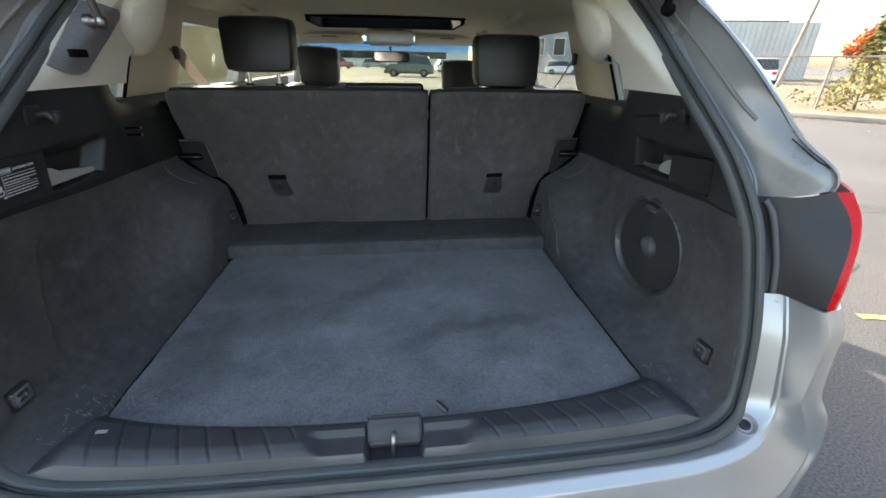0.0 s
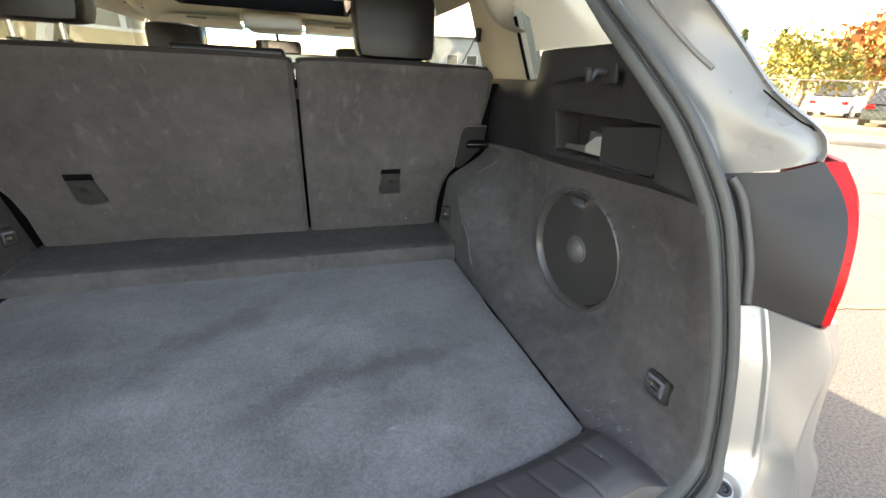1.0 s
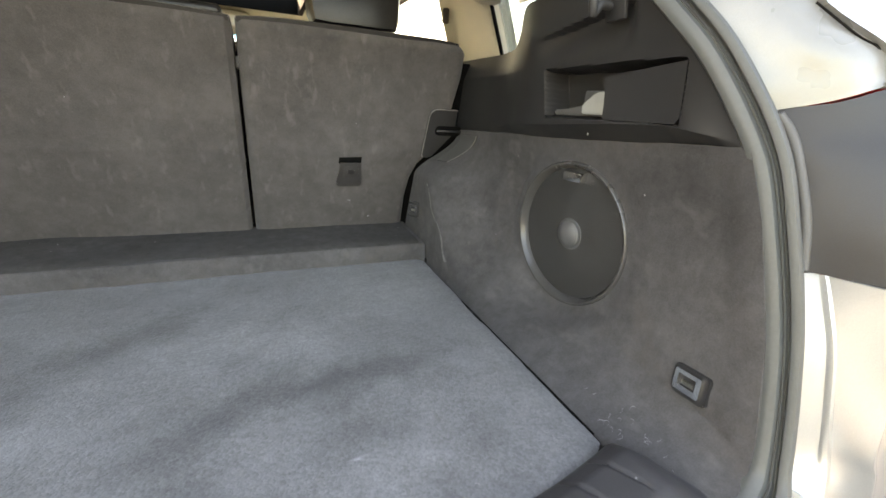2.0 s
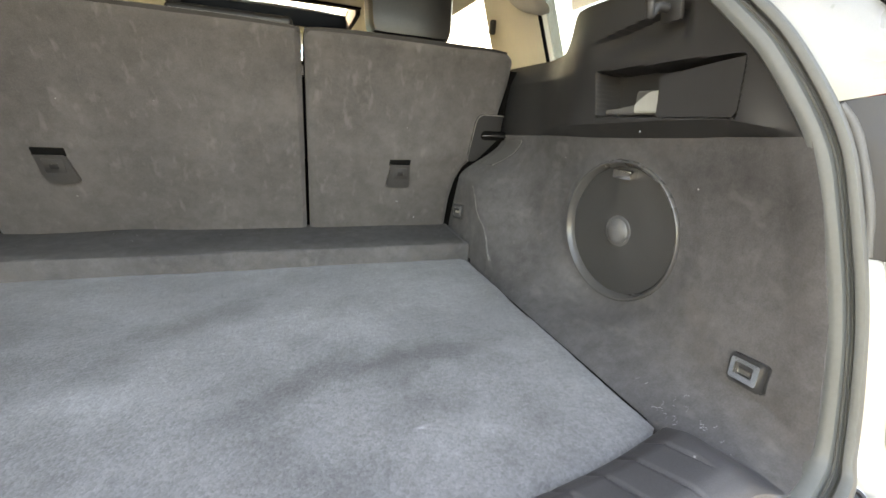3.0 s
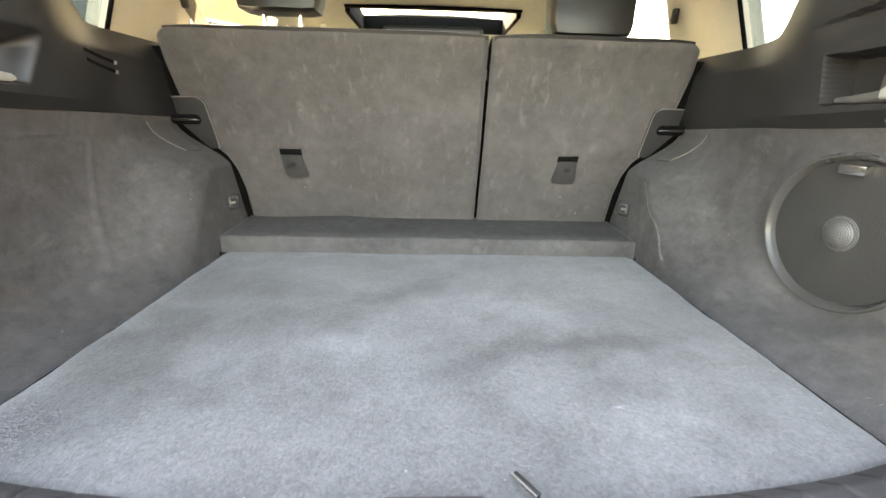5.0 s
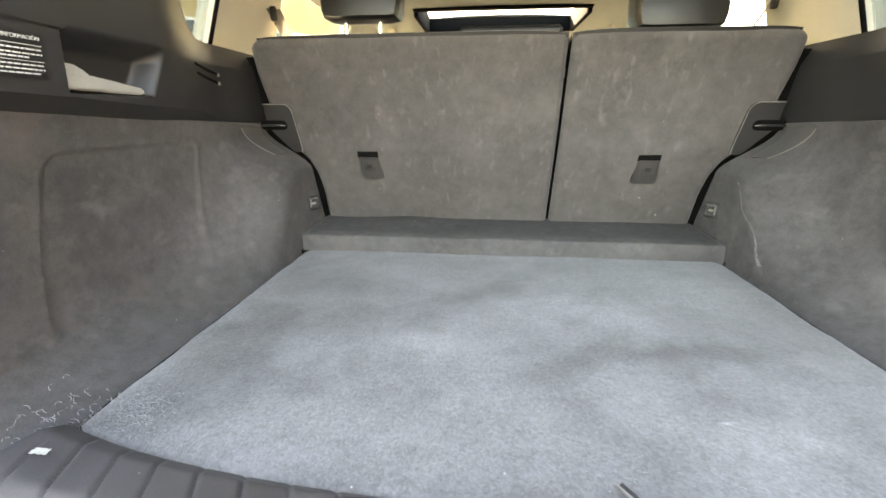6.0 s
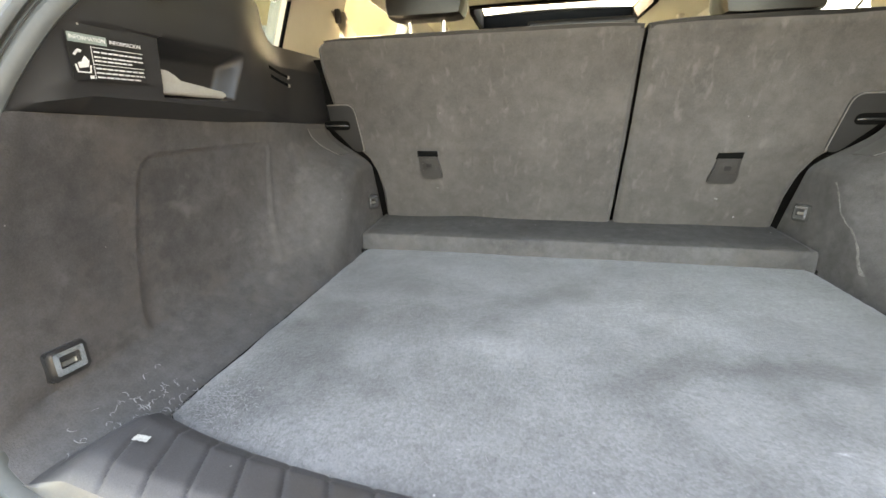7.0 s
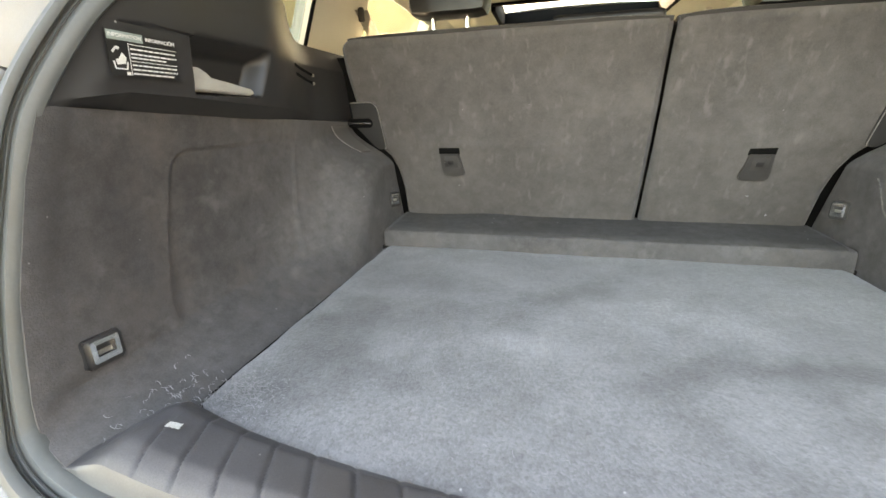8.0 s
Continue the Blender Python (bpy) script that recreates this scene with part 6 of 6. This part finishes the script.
def leaf_material(name, col, col2):
    m = surf(name, col, 0.7, big=(1.5, 0.3), fine=(20.0, 0.2), bump=0.0)
    nd, ln = m.node_tree.nodes, m.node_tree.links
    b = nd["Principled BSDF"]
    old = b.inputs["Base Color"].links[0].from_socket
    geo = nd.new("ShaderNodeNewGeometry")
    mx = nd.new("ShaderNodeMix")
    mx.data_type = "RGBA"
    ln.new(geo.outputs["Random Per Island"], mx.inputs[0])
    ln.new(old, mx.inputs[6])
    mx.inputs[7].default_value = (*col2, 1)
    ln.new(mx.outputs[2], b.inputs["Base Color"])
    return m


BARK = surf("bark", (0.12, 0.09, 0.07), 0.9, big=(3.0, 0.3), fine=(30.0, 0.4), bump=0.6, dist=0.02)
YELLOW_LEAF = leaf_material("yellow_leaves", (0.25, 0.18, 0.022), (0.14, 0.16, 0.03))
RED_LEAF = leaf_material("red_leaves", (0.5, 0.07, 0.03), (0.5, 0.2, 0.04))
ORANGE_LEAF = leaf_material("orange_leaves", (0.34, 0.11, 0.03), (0.22, 0.14, 0.04))
GREEN_LEAF = leaf_material("green_leaves", (0.05, 0.09, 0.025), (0.12, 0.15, 0.04))


def tree(place, height, spread, leaf, seed, label, bare=0.3, size=0.16, count=1500):
    rnd = random.Random(seed)
    base = Vector(place)
    tr = thing("tree", base, label, "tree", "autumn trees")
    b = bmesh.new()
    tops = []
    trunk = [base + Vector((rnd.uniform(-1, 1) * 0.05 * height * k / 4, rnd.uniform(-1, 1) * 0.05 * height * k / 4, height * 0.8 * k / 4)) for k in range(5)]
    tube(b, trunk, [0.035 * height * (1 - 0.2 * k) for k in range(5)], 8)
    for k in range(13):
        h = rnd.uniform(bare, 0.8)
        i = h / 0.8 * 4
        a = trunk[min(int(i), 3)].lerp(trunk[min(int(i) + 1, 4)], i - int(i))
        ang = rnd.uniform(0, 6.28)
        ln_ = spread * rnd.uniform(0.5, 1.0) * (1.1 - 0.6 * h)
        e = a + Vector((math.cos(ang) * ln_, math.sin(ang) * ln_, height * rnd.uniform(0.08, 0.25)))
        tube(b, [a, a.lerp(e, 0.5) + Vector((0, 0, 0.04 * height)), e], [0.012 * height, 0.008 * height, 0.003 * height], 5)
        tops += [e, a.lerp(e, 0.6)]
    tops.append(trunk[-1] + Vector((0, 0, 0.12 * height)))
    part("trunk", b, BARK, tr, "grey-brown trunk and limbs")
    verts, faces = [], []
    for k in range(count):
        c = rnd.choice(tops)
        r = 0.2 * spread + 0.06 * height
        p = c + Vector((rnd.gauss(0, 1), rnd.gauss(0, 1), rnd.gauss(0, 0.7))) * r * 0.55
        d = Vector((rnd.gauss(0, 1), rnd.gauss(0, 1), rnd.gauss(0, 1))).normalized()
        u = d.orthogonal().normalized() * size * rnd.uniform(0.6, 1.3)
        w = d.cross(u) * 0.7
        i = len(verts)
        verts += [p - u, p + w + d * size * 0.2, p + u, p - w + d * size * 0.2]
        faces.append((i, i + 1, i + 2, i + 3))
    me = bpy.data.meshes.new("crown")
    me.from_pydata([tuple(v) for v in verts], [], faces)
    me.materials.append(leaf)
    cr = new("crown", me)
    cr.parent = tr
    cr.location = -base
    return tr


def fir(place, height, spread, seed, label):
    rnd = random.Random(seed)
    base = Vector(place)
    tr = thing("tree", base, label, "tree", "evergreen trees")
    part("trunk", tube(bmesh.new(), [base, base + Vector((0, 0, height))], [0.02 * height, 0.004 * height], 7), BARK, tr)
    verts, faces = [], []
    for k in range(1600):
        h = rnd.random() ** 0.8
        ang = rnd.uniform(0, 6.28)
        r = spread * (1.03 - h) * rnd.uniform(0.25, 1.0) * (0.75 + 0.25 * math.sin(h * 60))
        p = base + Vector((math.cos(ang) * r, math.sin(ang) * r, height * (0.06 + 0.94 * h) - 0.15 * r))
        d = Vector((math.cos(ang), math.sin(ang), -0.35)) * 0.05 * height * rnd.uniform(0.6, 1.3)
        w = Vector((-math.sin(ang), math.cos(ang), rnd.uniform(-0.3, 0.3))) * 0.022 * height
        i = len(verts)
        verts += [p - w, p + d, p + w]
        faces.append((i, i + 1, i + 2))
    me = bpy.data.meshes.new("crown")
    me.from_pydata([tuple(v) for v in verts], [], faces)
    me.materials.append(GREEN_LEAF)
    cr = new("crown", me)
    cr.parent = tr
    cr.location = -base


def bearing(deg, dist, z=0.13):
    """A place by its bearing to the right of straight ahead."""
    a = radians(deg)
    return Vector((math.sin(a) * dist, math.cos(a) * dist - 0.5, z))


tree(bearing(56.5, 20.5), 2.9, 2.0, YELLOW_LEAF, 3, "small maple with thin yellow autumn leaves", size=0.085, count=2400, bare=0.15)
tree(bearing(50.5, 19.0), 1.3, 1.6, YELLOW_LEAF, 9, "low yellow-green shrub on the verge", size=0.06, count=1100, bare=0.05)
tree(bearing(49.3, 66), 4.9, 1.5, RED_LEAF, 5, "maple in bright red autumn leaf", size=0.28, count=1300)
tree(bearing(61.5, 46), 6.5, 4.0, ORANGE_LEAF, 7, "broad tree in rusty orange autumn leaf", size=0.38, count=1500)
fir(bearing(50.2, 60), 7.5, 3.0, 11, "dark green conifer beyond the fence")
fir(bearing(53.5, 75), 9.0, 3.0, 12, "dark green conifer beyond the fence")

METAL_WALL = surf("ribbed_metal_wall", (0.42, 0.44, 0.42), 0.55, metal=0.2, big=(0.4, 0.12), fine=(8.0, 0.08), bump=0.1)
WHITE_WALL = surf("white_siding", (0.6, 0.58, 0.54), 0.8, big=(0.5, 0.1), fine=(10.0, 0.08), bump=0.1)
TAN_WALL = surf("tan_brick", (0.4, 0.28, 0.14), 0.85, big=(0.6, 0.2), fine=(12.0, 0.2), bump=0.3, dist=0.01)
BLOCKER_GREY = surf("light_blocker_grey", (0.075, 0.08, 0.085), 0.9, big=(0.6, 0.2), fine=(12.0, 0.2), bump=0.3, dist=0.01)
ROOFING = surf("dark_roofing", (0.1, 0.1, 0.1), 0.8, big=(1.0, 0.2), fine=(20.0, 0.2), bump=0.2)
PANE = surf("dark_window_pane", (0.03, 0.035, 0.04), 0.1, big=(2.0, 0.1), fine=(10.0, 0.05), bump=0.0)


def metal_hall():
    a, d = bearing(32, 52, 0.13), bearing(45.6, 58, 0.13)
    t = (d - a).normalized()
    n = Vector((-t.y, t.x, 0))
    if n.y < 0:
        n = -n
    L = (d - a).length
    h = thing("industrial_hall", a.lerp(d, 0.5), "long pale metal hall with ribbed walls", "industrial building")
    b = bmesh.new()
    rows = []
    out = []
    k = 0
    while k * 0.5 < L:
        u = k * 0.5
        for du, o in ((0, 0), (0.16, 0), (0.2, 0.08), (0.32, 0.08), (0.36, 0)):
            p = a + t * (u + du) - n * o
            out.append(p)
        k += 1
    grid(b, [[(p.x, p.y, z) for p in out] for z in (0.13, 5.3)])
    part("wall", b, METAL_WALL, h, "pale ribbed sheet-metal wall")
    b = bmesh.new()
    c = a.lerp(d, 0.5) + n * 8
    m = Matrix.Translation(c) @ Matrix.Rotation(math.atan2(t.y, t.x), 4, "Z")
    box(b, -L / 2, L / 2 - 3, -7.9, 8, 0.0, 5.2, turn=m)
    part("body", b, METAL_WALL, h)
    b = bmesh.new()
    box(b, -L / 2 - 0.2, L / 2 - 2.8, -7.8, 8.2, 5.2, 5.36, turn=m)
    part("roof", b, ROOFING, h, "dark flat roof edge")


metal_hall()


def block(deg, dist, w, d, hgt, material, label, turn=0.0, wins=4, base_z=0.0):
    p = bearing(deg, dist, base_z)
    h = thing("building", p, label, "building", "buildings round the car park")
    m = Matrix.Translation(p) @ Matrix.Rotation(radians(-deg + turn), 4, "Z")
    part("wall", boxed(-w / 2, w / 2, -d / 2, d / 2, 0, hgt, turn=m), material, h)
    part("roof", boxed(-w / 2 - 0.2, w / 2 + 0.2, -d / 2 - 0.2, d / 2 + 0.2, hgt, hgt + 0.3, turn=m), ROOFING, h)
    for k in range(wins):
        x = lerp(-w * 0.4, w * 0.4, (k + 0.5) / wins)
        win = part("window", boxed(x - w * 0.06, x + w * 0.06, -d / 2 - 0.06, -d / 2 + 0.06, hgt * 0.35, hgt * 0.7, turn=m), WHITE_WALL, h)
        part("pane", boxed(x - w * 0.05, x + w * 0.05, -d / 2 - 0.09, -d / 2 - 0.065, hgt * 0.37, hgt * 0.68, turn=m), PANE, win)


block(67, 58, 12, 10, 5.0, WHITE_WALL, "low white building behind the trees", wins=5)
block(-33, 32.0, 26, 9, 8.5, TAN_WALL, "tall tan brick building beside the car park", turn=20, wins=7)
# added block out of view, keeps sky light off the bay's left wall
block(122, 12.0, 12, 6, 5.2, BLOCKER_GREY, "unseen dark grey block added to hold back light from the right rear", wins=0)
block(22, 70, 14, 10, 6.5, surf("grey_siding", (0.3, 0.32, 0.33), 0.8, big=(0.5, 0.1), fine=(8.0, 0.1)), "grey building across the car park", wins=4)
block(-8, 115, 70, 10, 5.0, WHITE_WALL, "long pale building far across the car park", wins=12)


def lamp_pole(deg, dist, hgt, lean, label):
    p = bearing(deg, dist)
    h = thing("utility_pole", p, label, "pole")
    q = p + Vector((lean, 0, hgt))
    part("shaft", tube(bmesh.new(), [p, q], [0.13, 0.09], 10), surf("pole_wood", (0.25, 0.21, 0.17), 0.9, big=(2.0, 0.2), fine=(30.0, 0.3)), h)
    part("crossarm", boxed(q.x - 0.9, q.x + 0.9, q.y - 0.05, q.y + 0.05, q.z - 0.5, q.z - 0.38, bevel=0.01), BARK, h)


lamp_pole(43.8, 36, 8.5, 1.6, "slim leaning wooden utility pole")
lamp_pole(62, 42, 9, 1.4, "tall wooden utility pole behind the trees")


def flag():
    p = bearing(47.6, 60)
    f = thing("flagpole", p, "slim flagpole with a red and white striped flag", "flagpole")
    part("shaft", tube(bmesh.new(), [p, p + Vector((0, 0, 13))], [0.07, 0.04], 8), STEEL, f)
    t = Vector((0.75, -0.65, 0)).normalized()
    for k in range(7):
        rows = []
        for i in range(8):
            u = i / 7
            q = p + t * (0.1 + 1.4 * u) + Vector((0, 0, 12.8 - 1.1 * u - 0.2 * k)) + Vector((0, 0.15 * math.sin(u * 7), 0))
            rows.append([q, q - Vector((0, 0, 0.2))])
        b = sheet(rows, 0.02)
        part("stripe", b, (RED_LENS if k % 2 == 0 else WHITE_INK), f)


flag()


def parked_car(deg, dist, yaw, paint, label, tall=1.0, z=0.0):
    p = bearing(deg, dist, z)
    c = thing("parked_car", p, label, "car", "parked cars")
    m = Matrix.Translation(p) @ Matrix.Rotation(radians(yaw), 4, "Z")
    b = bmesh.new()
    rows = []
    prof = [(-2.3, 0.5, 0.75), (-2.25, 0.85, 0.86), (-1.2, 0.98, 0.9), (0.2, 0.98, 0.91), (1.7, 0.95, 0.9), (2.15, 0.8, 0.86), (2.3, 0.5, 0.75)]
    for x, zt, w in prof:
        rows.append([m @ Vector(v) for v in ((x, -w, 0.28), (x, -w, zt * 0.75), (x, -w * 0.94, zt * tall), (x, w * 0.94, zt * tall), (x, w, zt * 0.75), (x, w, 0.28))])
    vs = grid(b, rows, closed=True)
    b.faces.new(vs[0])
    b.faces.new(vs[-1][::-1])
    part("body", b, paint, c)
    b = bmesh.new()
    rows = []
    z0, z1 = 0.93 * tall, 1.55 * tall
    for x, zz, w in ((-2.1, z0, 0.82), (-1.75, z1 - 0.05, 0.66), (-0.4, z1, 0.68), (0.45, z1 - 0.04, 0.66), (1.15, z0, 0.82)):
        rows.append([m @ Vector(v) for v in ((x, -w, zz), (x, w, zz), (x, 0.84, z0 - 0.02), (x, -0.84, z0 - 0.02))])
    vs = grid(b, rows, closed=True)
    part("cabin", b, PANE, c, "dark glazed cabin")
    part("roof", boxed(-1.7, 0.42, -0.67, 0.67, z1 - 0.05, z1 + 0.03, bevel=0.03, turn=m), paint, c)
    for x in (-1.4, 1.4):
        for y in (-0.8, 0.8):
            w = part("wheel", tube(bmesh.new(), [m @ Vector((x, y - 0.11, 0.34)), m @ Vector((x, y + 0.11, 0.34))], 0.34, 18), TYRE, c)
            part("rim", tube(bmesh.new(), [m @ Vector((x, y - 0.12, 0.34)), m @ Vector((x, y + 0.12, 0.34))], 0.2, 14), GREY_PLASTIC, w)
    for y in (-0.68, 0.68):
        part("tail_light", boxed(-2.31, -2.2, y - 0.14, y + 0.14, 0.68, 0.85, bevel=0.02, turn=m), RED_LENS, c)
        part("headlight", boxed(2.15, 2.28, y - 0.16, y + 0.16, 0.6, 0.75, bevel=0.02, turn=m), WHITE_INK, c)


def car_paint(name, col, metal=0.2):
    return surf(name, col, 0.3, metal=metal, big=(1.0, 0.05), fine=(300.0, 0.05), bump=0.0, coat=0.8)


WHITE_PAINT, RED_PAINT = car_paint("white_car_paint", (0.7, 0.7, 0.68), 0.0), car_paint("dark_red_car_paint", (0.25, 0.02, 0.02))
DARK_PAINT, GREY_PAINT = car_paint("dark_green_car_paint", (0.03, 0.045, 0.04)), car_paint("grey_car_paint", (0.2, 0.2, 0.2))
parked_car(42.4, 44, 46, WHITE_PAINT, "white sport utility vehicle parked beyond the fence", 1.15, 0.13)
parked_car(63.5, 27, 25, DARK_PAINT, "dark sedan parked beyond the fence", 0.95, 0.13)
parked_car(59.5, 34, 20, WHITE_PAINT, "white van parked behind the yellow tree", 1.2, 0.13)
parked_car(-6.5, 78, 10, RED_PAINT, "dark red pickup parked across the lot", 1.15)
parked_car(2.2, 42, 172, DARK_PAINT, "dark green sport utility vehicle across the lot", 1.15)
parked_car(7.5, 62, 14, WHITE_PAINT, "white car parked across the lot", 1.0)
parked_car(-2.2, 84, 5, GREY_PAINT, "grey sedan in the far row of the lot", 1.0)
parked_car(21.5, 60, -20, WHITE_PAINT, "white car beside the grey building", 1.05)
parked_car(12, 80, 9, GREY_PAINT, "grey sedan in the far row of the lot", 1.0)
